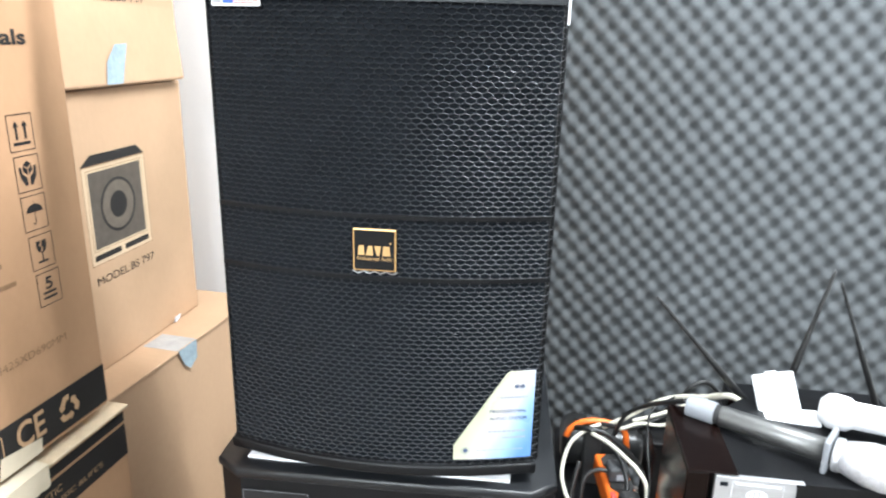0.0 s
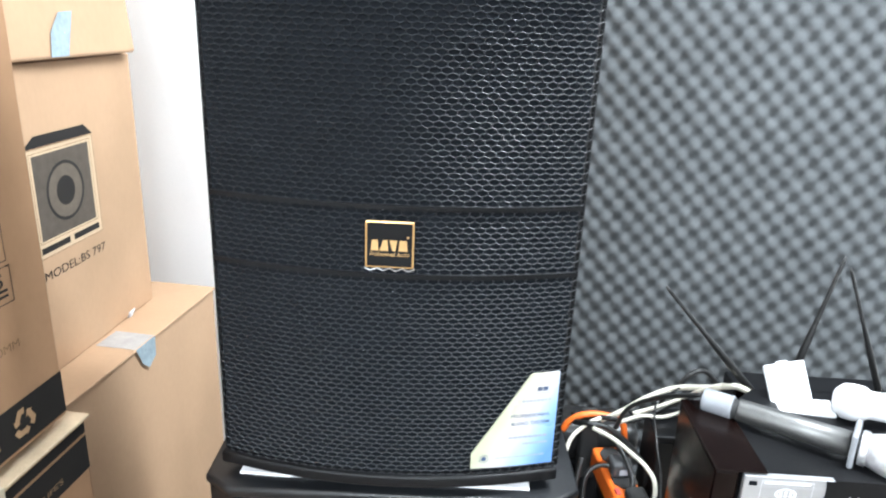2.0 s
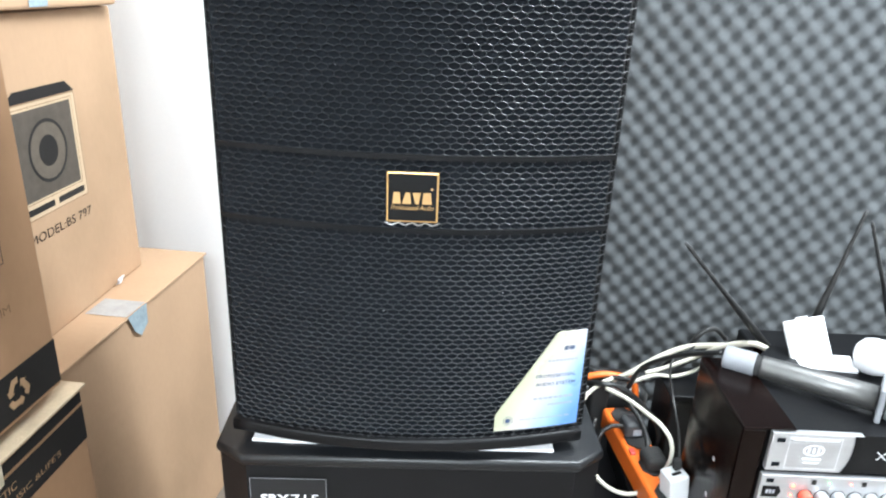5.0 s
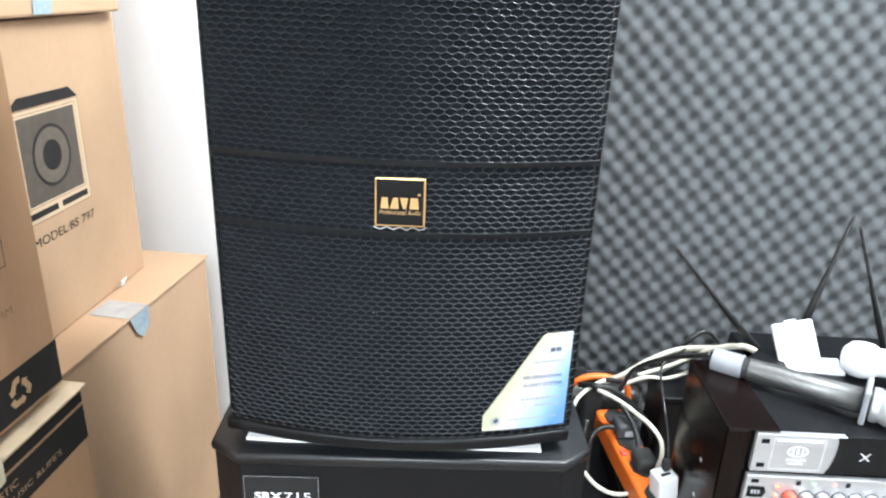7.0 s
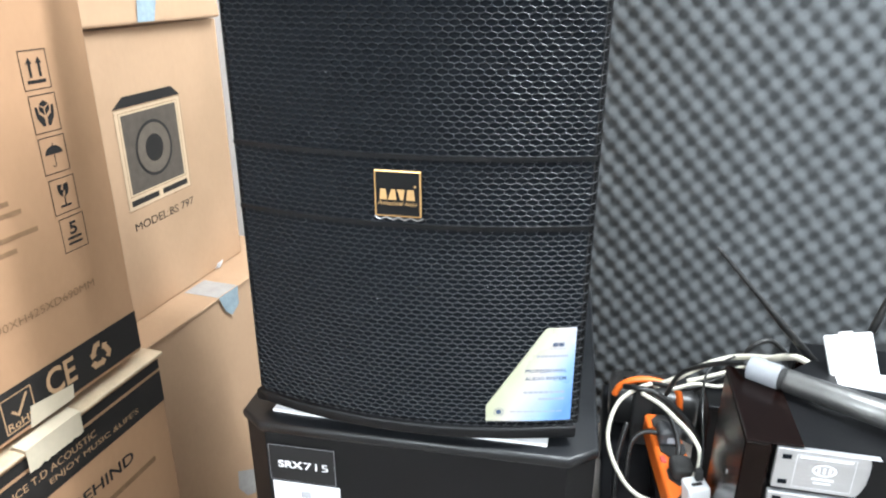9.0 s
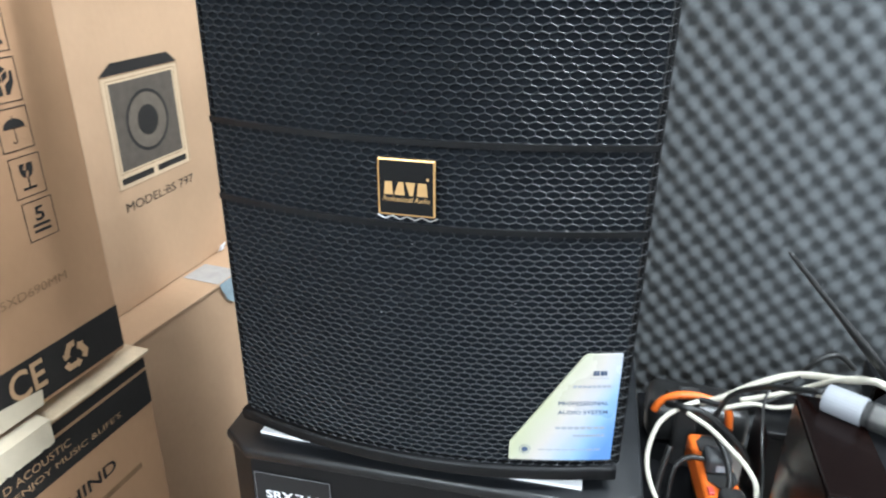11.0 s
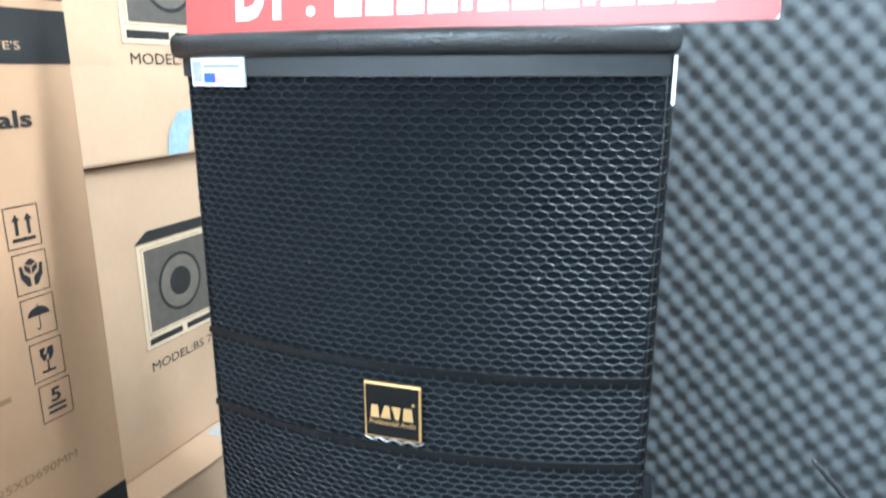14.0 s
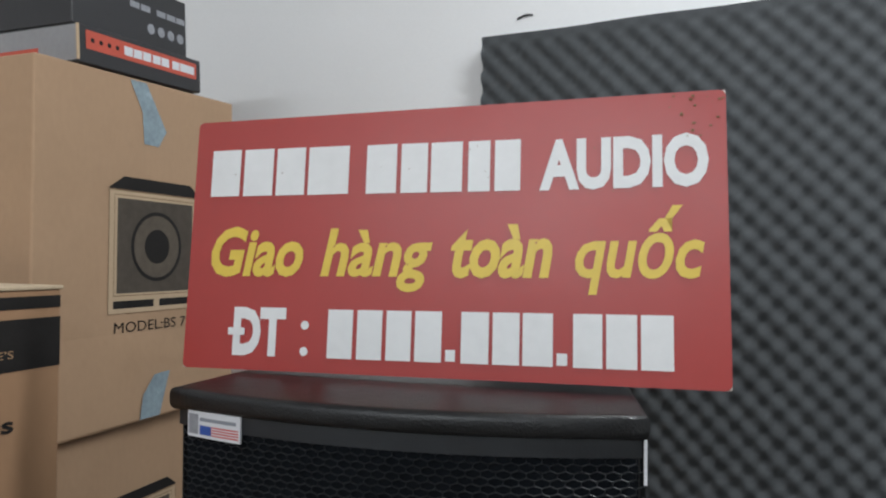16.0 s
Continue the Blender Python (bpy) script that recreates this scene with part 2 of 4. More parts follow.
def tube(bm, pts, r, sides=8, steps=6, r_end=None):
    """A round cord through a few points, smoothed between them."""
    P = [Vector(p) for p in pts]
    Q = [P[0] * 2 - P[1], *P, P[-1] * 2 - P[-2]]
    line = []
    for i in range(len(P) - 1):
        a, b, c, d = Q[i:i + 4]
        for s in range(steps):
            t = s / steps
            line.append(0.5 * (2 * b + (c - a) * t + (2 * a - 5 * b + 4 * c - d) * t * t + (3 * b - a - 3 * c + d) * t ** 3))
    line.append(P[-1])
    rings, side = [], None
    for i, p in enumerate(line):
        d = (line[min(i + 1, len(line) - 1)] - line[max(i - 1, 0)]).normalized()
        side = (side - d * side.dot(d)).normalized() if side else d.orthogonal().normalized()
        up = d.cross(side)
        rad = r if r_end is None else r + (r_end - r) * i / (len(line) - 1)
        rings.append([bm.verts.new(p + (side * math.cos(a) + up * math.sin(a)) * rad) for a in [2 * math.pi * j / sides for j in range(sides)]])
    for a, b in zip(rings, rings[1:]):
        for j in range(sides):
            bm.faces.new((a[j], a[(j + 1) % sides], b[(j + 1) % sides], b[j]))
    bm.faces.new(list(reversed(rings[0])))
    bm.faces.new(rings[-1])


def tubed(pts, r, **k):
    bm = bmesh.new()
    tube(bm, pts, r, **k)
    return bm


def lathe(profile, m, sides=24):
    """Turns (radius, height) pairs round an axis, placed by the matrix m."""
    bm = bmesh.new()
    rings = [[bm.verts.new(m @ Vector((max(r, 1e-5) * math.cos(2 * math.pi * j / sides), max(r, 1e-5) * math.sin(2 * math.pi * j / sides), h))) for j in range(sides)] for r, h in profile]
    for a, b in zip(rings, rings[1:]):
        for j in range(sides):
            bm.faces.new((a[j], a[(j + 1) % sides], b[(j + 1) % sides], b[j]))
    bm.faces.new(list(reversed(rings[0])))
    bm.faces.new(rings[-1])
    return bm


def axis(a, b):
    """A frame at a whose z runs to b."""
    d = Vector(b) - Vector(a)
    return Matrix.Translation(a) @ d.to_track_quat("Z", "Y").to_matrix().to_4x4()


def plane(origin, u, v):
    """A frame for prints: u to the right, v up, and out of the surface."""
    u, v = Vector(u).normalized(), Vector(v).normalized()
    n = u.cross(v)
    return Matrix(((u.x, v.x, n.x, origin[0]), (u.y, v.y, n.y, origin[1]), (u.z, v.z, n.z, origin[2]), (0, 0, 0, 1)))


def ink(bm, m, pts, lift=0.0006):
    f = bm.faces.new([bm.verts.new(m @ Vector((u, v, lift))) for u, v in pts])
    return f


def rect(u0, v0, u1, v1):
    return [(u0, v0), (u1, v0), (u1, v1), (u0, v1)]


def disc(u, v, r, n=28, ry=None, a0=0.0, a1=2 * math.pi):
    full = abs(a1 - a0 - 2 * math.pi) < 1e-6
    return [(u + r * math.cos(a0 + (a1 - a0) * i / (n if full else n - 1)), v + (ry or r) * math.sin(a0 + (a1 - a0) * i / (n if full else n - 1))) for i in range(n)]


def ring(bm, m, u, v, r0, r1, lift=0.0006, n=36, ry=1.0, a0=0.0, a1=2 * math.pi):
    for i in range(n):
        a, b = a0 + (a1 - a0) * i / n, a0 + (a1 - a0) * (i + 1) / n
        ink(bm, m, [(u + r0 * math.cos(a), v + r0 * ry * math.sin(a)), (u + r1 * math.cos(a), v + r1 * ry * math.sin(a)), (u + r1 * math.cos(b), v + r1 * ry * math.sin(b)), (u + r0 * math.cos(b), v + r0 * ry * math.sin(b))], lift)


def outline(bm, m, u0, v0, u1, v1, w, lift=0.0006):
    for r in (rect(u0, v0, u1, v0 + w), rect(u0, v1 - w, u1, v1), rect(u0, v0 + w, u0 + w, v1 - w), rect(u1 - w, v0 + w, u1, v1 - w)):
        ink(bm, m, r, lift)


def prints(name, m, shapes, material, parent, label="", lift=0.0006):
    bm = bmesh.new()
    for s in shapes:
        ink(bm, m, s, lift)
    return part(name, bm, material, parent, label)


def each(name, m, shapes, material, parent, label="", lift=0.0006):
    for s in shapes:
        prints(name, m, [s], material, parent, label, lift)


def islands(polys):
    """Groups of faces that hang together."""
    root = {}

    def find(a):
        while root.setdefault(a, a) != a:
            a = root[a]
        return a

    for f in polys:
        for v in f[1:]:
            root[find(v)] = find(f[0])
    out = {}
    for f in polys:
        out.setdefault(find(f[0]), []).append(f)
    return list(out.values())


def lettering(name, words, m, u0, v0, u1, v1, material, parent, bold=0.0, shear=0.0, lift=0.0007, bend=None, label="", split=False):
    """Writing in the built-in font, fitted into a rectangle of the surface m; bold thickens the strokes; split makes each letter a part."""
    c = bpy.data.curves.new(name, "FONT")
    c.body, c.shear, c.resolution_u, c.offset = words, shear, 3, bold * 0.55
    ob = new(name, c)
    me = bpy.data.meshes.new_from_object(ob.evaluated_get(bpy.context.evaluated_depsgraph_get()))
    bpy.data.objects.remove(ob)
    co = np.empty(len(me.vertices) * 3)
    me.vertices.foreach_get("co", co)
    co = co.reshape(-1, 3)
    lo, hi = co.min(0), co.max(0)
    polys = [tuple(p.vertices) for p in me.polygons]
    letters = [polys]
    if split:
        letters, spans = [], []
        for faces in sorted(islands(polys), key=lambda fs: -len(fs)):
            xs = [co[v][0] for f in faces for v in f]
            a, b = min(xs), max(xs)
            for k, (p, q) in enumerate(spans):
                if min(b, q) - max(a, p) > 0.45 * min(b - a, q - p):
                    letters[k] += faces
                    break
            else:
                letters.append(list(faces))
                spans.append((a, b))
    for polys in letters:
        used = sorted({v for f in polys for v in f})
        place = {v: i for i, v in enumerate(used)}
        verts, faces = [], []
        order = {v: i for i, fs in enumerate(islands(polys)) for f in fs for v in f}
        for q, (x, y, _) in zip(used, co[used]):
            p = Vector((u0 + (x - lo[0]) / (hi[0] - lo[0]) * (u1 - u0), v0 + (y - lo[1]) / (hi[1] - lo[1]) * (v1 - v0), lift + 0.00002 * min(order[q], 6)))
            verts.append(bend(p) if bend else m @ p)
        faces += [tuple(place[q] for q in f) for f in polys]
        out = bpy.data.meshes.new("letter" if split else name)
        out.from_pydata(verts, [], faces)
        out.materials.append(material)
        ob = new("letter" if split else name, out)
        ob.parent = parent
        if label:
            ob["label"] = label
    return ob


# ---- the room ----
bm = boxed(-1.6, 2.4, -2.4, 2.4, -0.1, 0.0)
tagged(part("floor", bm, FLOOR), "plain tiled shop floor", "floor", kind="structure")
bm = boxed(-1.6, 2.4, -2.4, 2.4, 2.8, 2.9)
tagged(part("ceiling", bm, CEIL), "plain white ceiling", "ceiling", kind="structure")
bm = boxed(-1.6, -1.45, -2.4, 2.4, 0, 2.8)
tagged(part("wall_west", bm, WALL), "plain white painted wall", "wall", kind="structure")
bm = boxed(2.25, 2.4, -2.4, 2.4, 0, 2.8)
tagged(part("wall_east", bm, WALL), "plain white painted wall", "wall", kind="structure")
bm = boxed(-1.45, 2.25, -2.4, -2.25, 0, 2.8)
tagged(part("wall_south", bm, WALL), "plain white painted wall", "wall", kind="structure")
BACK = pose(0.3, 1.487, 0, 0, 0, -9.09)  # the plane of the foam's peaks
bm = boxed(-1.95, 2.1, 0.046, 0.2, 0, 2.8)
bm.transform(BACK)
north = tagged(part("wall_north", bm, WALL), "white painted wall behind the foam", "wall", kind="structure")
bm = bmesh.new()
tube(bm, [(-0.537, 0.044, 1.908), (-0.520, 0.043, 1.913), (-0.505, 0.044, 1.912)], 0.002, sides=5)
bm.transform(BACK)
part("nick", bm, GREY_DARK, north, "small dark nick in the paint")


# ---- acoustic foam ----
def foam():
    pitch_u, pitch_v, step = 0.0442, 0.0464, 0.0062
    u0, u1, v0, v1 = -0.598, 0.86, 0.25, 1.866
    nu, nv = int((u1 - u0) / step), int((v1 - v0) / step)
    verts, faces = [], []
    for j in range(nv + 1):
        for i in range(nu + 1):
            u, v = u0 + (u1 - u0) * i / nu, v0 + (v1 - v0) * j / nv
            c = math.cos(2 * math.pi * u / pitch_u) * math.cos(2 * math.pi * v / pitch_v)
            h = 0.5 + 0.5 * math.copysign(abs(c) ** 0.85, c)
            h += (0.55 - h) * max(0.0, 1 - max(0.0, v1 - v - 0.006) / 0.020)
            sag = 0.004 * noise.noise(Vector((u * 3, v * 3, 0.3)))
            edge = 0.003 * noise.noise(Vector((u * 5, 2.2, 0.7))) if j == nv else 0
            verts.append(BACK @ Vector((u, 0.0126 * (1 - h) + sag, v + edge)))
    w = nu + 1
    for j in range(nv):
        for i in range(nu):
            a = j * w + i
            faces.append((a, a + 1, a + w + 1, a + w))
    # the cut sides and the back of the sheet
    rim = [i for i in range(w)] + [j * w + nu for j in range(1, nv + 1)] + [nv * w + i for i in range(nu - 1, -1, -1)] + [j * w for j in range(nv - 1, 0, -1)]
    base = len(verts)
    for k in rim:
        p = BACK.inverted() @ verts[k]
        verts.append(BACK @ Vector((p.x, 0.0455, p.z)))
    for i in range(len(rim)):
        k = (i + 1) % len(rim)
        faces.append((rim[k], rim[i], base + i, base + k))
    faces.append(tuple(base + i for i in range(len(rim))))
    panel = thing("acoustic_foam_panel", "dark grey egg-crate acoustic foam sheet on the white wall", "acoustic foam")
    for name, some, smooth in (("egg_crate_face", faces[:nu * nv], True), ("cut_edge", faces[nu * nv:], False)):
        me = bpy.data.meshes.new(name)
        me.from_pydata(verts, [], some)
        me.materials.append(FOAM)
        me.polygons.foreach_set("use_smooth", [smooth] * len(me.polygons))
        new(name, me).parent = panel
    return panel


foam()


# ---- loudspeaker with the hexagonal grille ----
HW, SAG = 0.1785, 0.029


def front(x):
    return -SAG * (1 - (x / HW) ** 2)


def wrap(p):
    """From the flat front (x, height, out) to the bowed one."""
    s = 2 * SAG * p[0] / HW ** 2
    n = Vector((s, -1, 0)).normalized()
    return Vector((p[0], front(p[0]), p[1])) + n * p[2]


def bowed(extra, x_back, y_back, n=20, hw=HW):
    pts = [(-hw + 2 * hw * i / n, front(-HW + 2 * HW * i / n) - extra) for i in range(n + 1)]
    return pts + [(x_back, y_back), (-x_back, y_back)]


def mesh_panel(v0, v1, parent):
    """A sheet of stretched hexagonal holes with real thickness between two heights."""
    w, row, a, t, d, tilt = 0.0103, 0.00510, 0.0017, 0.00046, 0.0012, 0.00048
    b = row - a
    verts, faces = [], []
    rows = int(round((v1 - v0) / row))
    row = (v1 - v0) / rows
    outer = [(0, b / 2 + a), (w / 2, b / 2), (w / 2, -b / 2), (0, -b / 2 - a), (-w / 2, -b / 2), (-w / 2, b / 2)]
    inner = [(0, b / 2 + a - t * 1.15), (w / 2 - t * 0.6, b / 2 - t * 0.9), (w / 2 - t * 0.6, -b / 2 + t * 0.9), (0, -b / 2 - a + t * 1.15), (-w / 2 + t * 0.6, -b / 2 + t * 0.9), (-w / 2 + t * 0.6, b / 2 - t * 0.9)]
    for j in range(rows):
        v = v0 + row * (j + 0.5)
        shift = w / 2 if j % 2 else 0
        for i in range(-18, 19):
            u = i * w + shift
            if u > HW - 0.0030 or u < -HW + 0.0036:
                continue
            k = len(verts)
            dent = 0.0004 * noise.noise(Vector((u * 40, v * 40, 0)))
            for ring_pts, out, lean in ((outer, 0.0, 0.0), (inner, 0.0, tilt), (inner, -d, 0.0)):
                for x, z in ring_pts:
                    verts.append(wrap((u + x, v + z, out + dent - lean)))
            for q in range(6):
                r = (q + 1) % 6
                faces.append((k + r, k + q, k + 6 + q, k + 6 + r))
                faces.append((k + 6 + r, k + 6 + q, k + 12 + q, k + 12 + r))
    me = bpy.data.meshes.new("grille")
    me.from_pydata(verts, [], faces)
    me.materials.append(GRILLE)
    ob = new("grille", me)
    ob.parent = parent
    ob["label"] = "black hexagonal steel mesh"
    return ob


def ribbon(v0, v1, out, thick=0.002, x0=-HW, x1=HW, n=24, top=None):
    """A bowed strip that follows the front, with its own thickness."""
    bm = bmesh.new()
    cols = []
    for i in range(n + 1):
        x = x0 + (x1 - x0) * i / n
        z1 = top(x) if top else v1
        cols.append([bm.verts.new(wrap((x, z, o))) for z, o in ((v0, out - thick), (v0, out), (z1, out), (z1, out - thick))])
    for a, b in zip(cols, cols[1:]):
        for k in range(4):
            bm.faces.new((a[k], b[k], b[(k + 1) % 4], a[(k + 1) % 4]))
    bm.faces.new(list(reversed(cols[0])))
    bm.faces.new(cols[-1])
    bmesh.ops.recalc_face_normals(bm, faces=bm.faces)
    return bm


def speaker():
    sp = thing("loudspeaker", "black loudspeaker with a bowed hexagonal mesh grille and gold badge", "loudspeaker", pose(-0.1620, 0.7285, 0.785, 0, 0, 1.3))
    part("cabinet", slab([(-HW + 0.006, 0.008), (HW + 0.002, 0.004), (0.150, 0.27), (-0.150, 0.27)], 0.010, 0.522, 0.002), BLACK, sp)
    part("grille_cloth", ribbon(0.012, 0.52, -0.0045, 0.004, -HW + 0.0035, HW - 0.001), VOID, sp)
    part("lid", slab(bowed(0.007, 0.155, 0.278, hw=HW + 0.005), 0.519, 0.536, 0.0055), BLACK, sp, smooth=True)
    part("bottom_lip", slab(bowed(0.005, 0.152, 0.26, hw=HW + 0.001), 0.0, 0.0135, 0.003), BLACK_SMOOTH, sp, smooth=True)
    part("header_strip", ribbon(0.5055, 0.519, 0.0005), GRILLE, sp)
    for z in (0.2305, 0.2970):
        part("fold", ribbon(z, z + 0.0048, 0.0012, 0.003, -HW + 0.003), BLACK_SMOOTH, sp, "black folded seam across the grille")
    mesh_panel(0.0135, 0.2305, sp)
    mesh_panel(0.2353, 0.2970, sp)
    mesh_panel(0.3018, 0.5055, sp)
    part("side_rim", boxed(HW - 0.001, HW + 0.0028, 0.003, 0.014, 0.0135, 0.519, r=0.0008, seg=1), BLACK_SMOOTH, sp)
    part("side_rim", boxed(-HW + 0.0008, -HW + 0.0036, 0.002, 0.012, 0.0135, 0.519, r=0.0008, seg=1), BLACK_SMOOTH, sp)
    # white strip modelled in place of a bright highlight on the edge
    part("edge_highlight", boxed(HW + 0.0012, HW + 0.0034, -0.0025, 0.0, 0.488, 0.518), WHITE_STICKER, sp, "white strip standing for the highlight on the cabinet edge")
    for x in (-0.13, 0.13):
        for y in (0.03, 0.22):
            part("foot", lathe([(0.012, -0.0082), (0.014, -0.006), (0.014, 0.0005)], Matrix.Translation((x, y, 0)), 16), RUBBER, sp)
    # badge
    s = 0.0225
    B = plane((0.0, front(0) - 0.0004, 0.2645), (1, 0, 0), (0, 0, 1))
    bm = bmesh.new()
    box(bm, -s, s, -s, s, 0.0, 0.0028, r=0.0012)
    bm.transform(B)
    badge = part("badge", bm, GOLD, sp, "square gold-edged badge")
    bm = bmesh.new()
    box(bm, -s + 0.0016, s - 0.0016, -s + 0.0016, s - 0.0016, 0.0020, 0.0031, r=0.0003, seg=1)
    bm.transform(B)
    part("face_plate", bm, BLACK_SMOOTH, badge)
    marks = []
    for i, (a, b) in enumerate(((-0.0172, -0.0100), (-0.0092, -0.0010), (-0.0002, 0.0072), (0.0084, 0.0168))):
        k = 0.0024 if i == 1 else 0.0
        marks.append([(a, -0.0055), (b, -0.0055), (b - 0.0010, 0.0048), (a + 0.0010 + k, 0.0048)] if i != 2 else [(a + 0.0030, -0.0055), (b - 0.0018, -0.0055), (b, 0.0048), (a, 0.0048)])
    marks.append(disc(0.0168, 0.0080, 0.0012, 12))
    prints("emblem", B, marks, GOLD_PRINT, badge, "gold block emblem", lift=0.0034)
    lettering("writing", "Professional Audio", B, -0.0185, -0.0108, 0.0185, -0.0066, GOLD_PRINT, badge, shear=0.3, lift=0.0034)
    # bright zigzag strand under the badge
    bm = bmesh.new()
    tube(bm, [wrap((0.0 + 0.0059 * i - 0.0236, 0.2385 if i % 2 else 0.2411, 0.0012)) for i in range(9)], 0.00055, sides=5, steps=2)
    part("bright_strand", bm, METAL, sp, "bright zigzag strand of mesh")
    for i in range(7):
        u, v = random.uniform(-0.15, 0.15), random.uniform(0.04, 0.48)
        part("speck", lathe([(0.0004, 0), (0.0003, 0.0004)], axis(wrap((u, v, 0.0003)), wrap((u, v, 0.01))), 6), PAPER, sp, "tiny pale dust speck")
    # pearly corner sticker
    x0, xm, x1 = 0.0865, 0.1430, 0.1722
    top = lambda x: 0.0395 + (0.1290 - 0.0395) * min(1, (x - x0) / (xm - x0))
    st = part("corner_sticker", ribbon(0.0215, 0.129, 0.0022, 0.0016, x0, x1, 28, top), HOLO, sp, "pearly white-to-blue foil sticker with a cut corner")
    bend = lambda p: wrap((p[0] + 0.0050, p[1] + 0.0005, p[2] + 0.0022))
    lettering("writing", "PROFESSIONAL", None, 0.1195, 0.0790, 0.1600, 0.0830, NAVY_PRINT, st, bold=0.01, lift=0.0004, bend=bend)
    lettering("writing", "AUDIO SYSTEM", None, 0.1195, 0.0700, 0.1600, 0.0740, NAVY_PRINT, st, bold=0.01, lift=0.0004, bend=bend)
    for u0, v0, u1, v1, m in ((0.1450, 0.1085, 0.1500, 0.1130, NAVY_PRINT), (0.1508, 0.1085, 0.1560, 0.1130, NAVY_PRINT), (0.1430, 0.1055, 0.1580, 0.1063, SOFT_PRINT), (0.1300, 0.0965, 0.1610, 0.0990, SOFT_PRINT), (0.1185, 0.0545, 0.1600, 0.0570, SOFT_PRINT), (0.1340, 0.0465, 0.1600, 0.0487, SOFT_PRINT), (0.1060, 0.0320, 0.1590, 0.0332, SOFT_PRINT)):
        bm = bmesh.new()
        for k in range(8):
            a, b = u0 + (u1 - u0) * k / 8, u0 + (u1 - u0) * (k + 0.8) / 8
            quad(bm, [bend((a, v0, 0.0004)), bend((b, v0, 0.0004)), bend((b, v1, 0.0004)), bend((a, v1, 0.0004))])
        part("print_bar", bm, m, st)
    bm = bmesh.new()
    for r0, r1 in ((0.0042, 0.0048), (0.0, 0.0028)):
        for k in range(16):
            a, b = 2 * math.pi * k / 16, 2 * math.pi * (k + 1) / 16
            quad(bm, [bend((0.0945 + r * math.cos(q), 0.0325 + r * math.sin(q), 0.0004)) for r, q in ((r0 + 1e-4, a), (r1, a), (r1, b), (r0 + 1e-4, b))])
    part("round_mark", bm, NAVY_PRINT, st)
    # small flag sticker below the lid
    fl = part("flag_sticker", ribbon(0.4985, 0.5188, 0.0024, 0.0018, -0.1665, -0.1125, 10), WHITE_STICKER, sp, "white sticker with a striped flag")
    fb = lambda u, v: wrap((-0.1665 + (u + 0.1650) * 0.9, v, 0.0028))

    def patch(name, u0, v0, u1, v1, m):
        bm = bmesh.new()
        for k in range(4):
            a, b = u0 + (u1 - u0) * k / 4, u0 + (u1 - u0) * (k + 1) / 4
            quad(bm, [fb(a, v0), fb(b, v0), fb(b, v1), fb(a, v1)])
        part(name, bm, m, fl)

    patch("grey_square", -0.1632, 0.5010, -0.1520, 0.5165, GREY_PRINT)
    patch("blue_canton", -0.1500, 0.5010, -0.1368, 0.5082, FLAG_BLUE)
    for k in range(4):
        patch("red_stripe", -0.1366, 0.5010 + 0.00205 * k, -0.1065, 0.5010 + 0.00205 * k + 0.00105, FLAG_RED)
    patch("print_bar", -0.1500, 0.5115, -0.1090, 0.5142, SOFT_PRINT)
    return sp


speaker()


# ---- the lower loudspeaker and the sheet between the two ----
def lower_speaker():
    sp = thing("loudspeaker", "black cabinet loudspeaker with cut corners under another one", "loudspeaker", pose(-0.1555, 0.7015, 0, 0, 0, 2.2))
    o = [(-0.170, -0.004), (0.170, -0.004), (0.2005, 0.020), (0.196, 0.42), (-0.206, 0.42), (-0.2025, 0.020)]
    part("cabinet", slab([(x * 0.988, y + 0.0035 if y < 0.1 else y - 0.0035) for x, y in o], 0.012, 0.763, 0.004), BLACK_SMOOTH, sp)
    part("top_panel", slab(o, 0.7605, 0.7735, 0.0045), BLACK_SATIN, sp, smooth=True)
    part("base_panel", slab(o, 0.0, 0.03, 0.006), BLACK_SATIN, sp)
    F = plane((0, -0.0005, 0), (1, 0, 0), (0, 0, 1))
    bm = bmesh.new()
    box(bm, -0.165, -0.087, 0.697, 0.7455, -0.001, 0.0014, r=0.0005, seg=1)
    bm.transform(F)
    plate = part("name_plate", bm, PLATE, sp, "black model plate")
    bm = bmesh.new()
    outline(bm, F, -0.165, 0.697, -0.087, 0.7455, 0.00035, 0.0016)
    part("plate_line", bm, GREY_PRINT, plate)
    lettering("writing", "SRX", F, -0.1545, 0.7155, -0.1250, 0.7255, WHITE_STICKER, plate, bold=0.05, lift=0.0019)
    lettering("writing", "715", F, -0.1235, 0.7155, -0.0950, 0.7255, WHITE_STICKER, plate, lift=0.0019)
    bm = bmesh.new()
    box(bm, -0.1635, -0.083, 0.62, 0.694, -0.001, 0.0012, r=0.0005, seg=1)
    bm.transform(F)
    lab = part("data_label", bm, WHITE_STICKER, sp, "white data label")
    each("print_bar", F, [rect(-0.130, 0.675, -0.118, 0.684), rect(-0.150, 0.650, -0.100, 0.656)], GREY_PRINT, lab, lift=0.0016)
    return sp


lower_speaker()
edge = [(-0.160 + 0.312 * i / 16, 0.7160 + 0.0050 * ((-0.160 + 0.312 * i / 16) / 0.1785) ** 2 - 0.0042 * min(1, max(0, (0.095 - 0.312 * i / 16) / 0.06))) for i in range(17)]
bm = slab([(x - 0.162, y) for x, y in edge + [(0.150, 0.99), (-0.155, 0.99)]], 0.7737, 0.7767, 0.001)
tagged(part("foam_sheet", bm, PAPER), "thin white foam sheet between the two loudspeakers", "packing sheet")


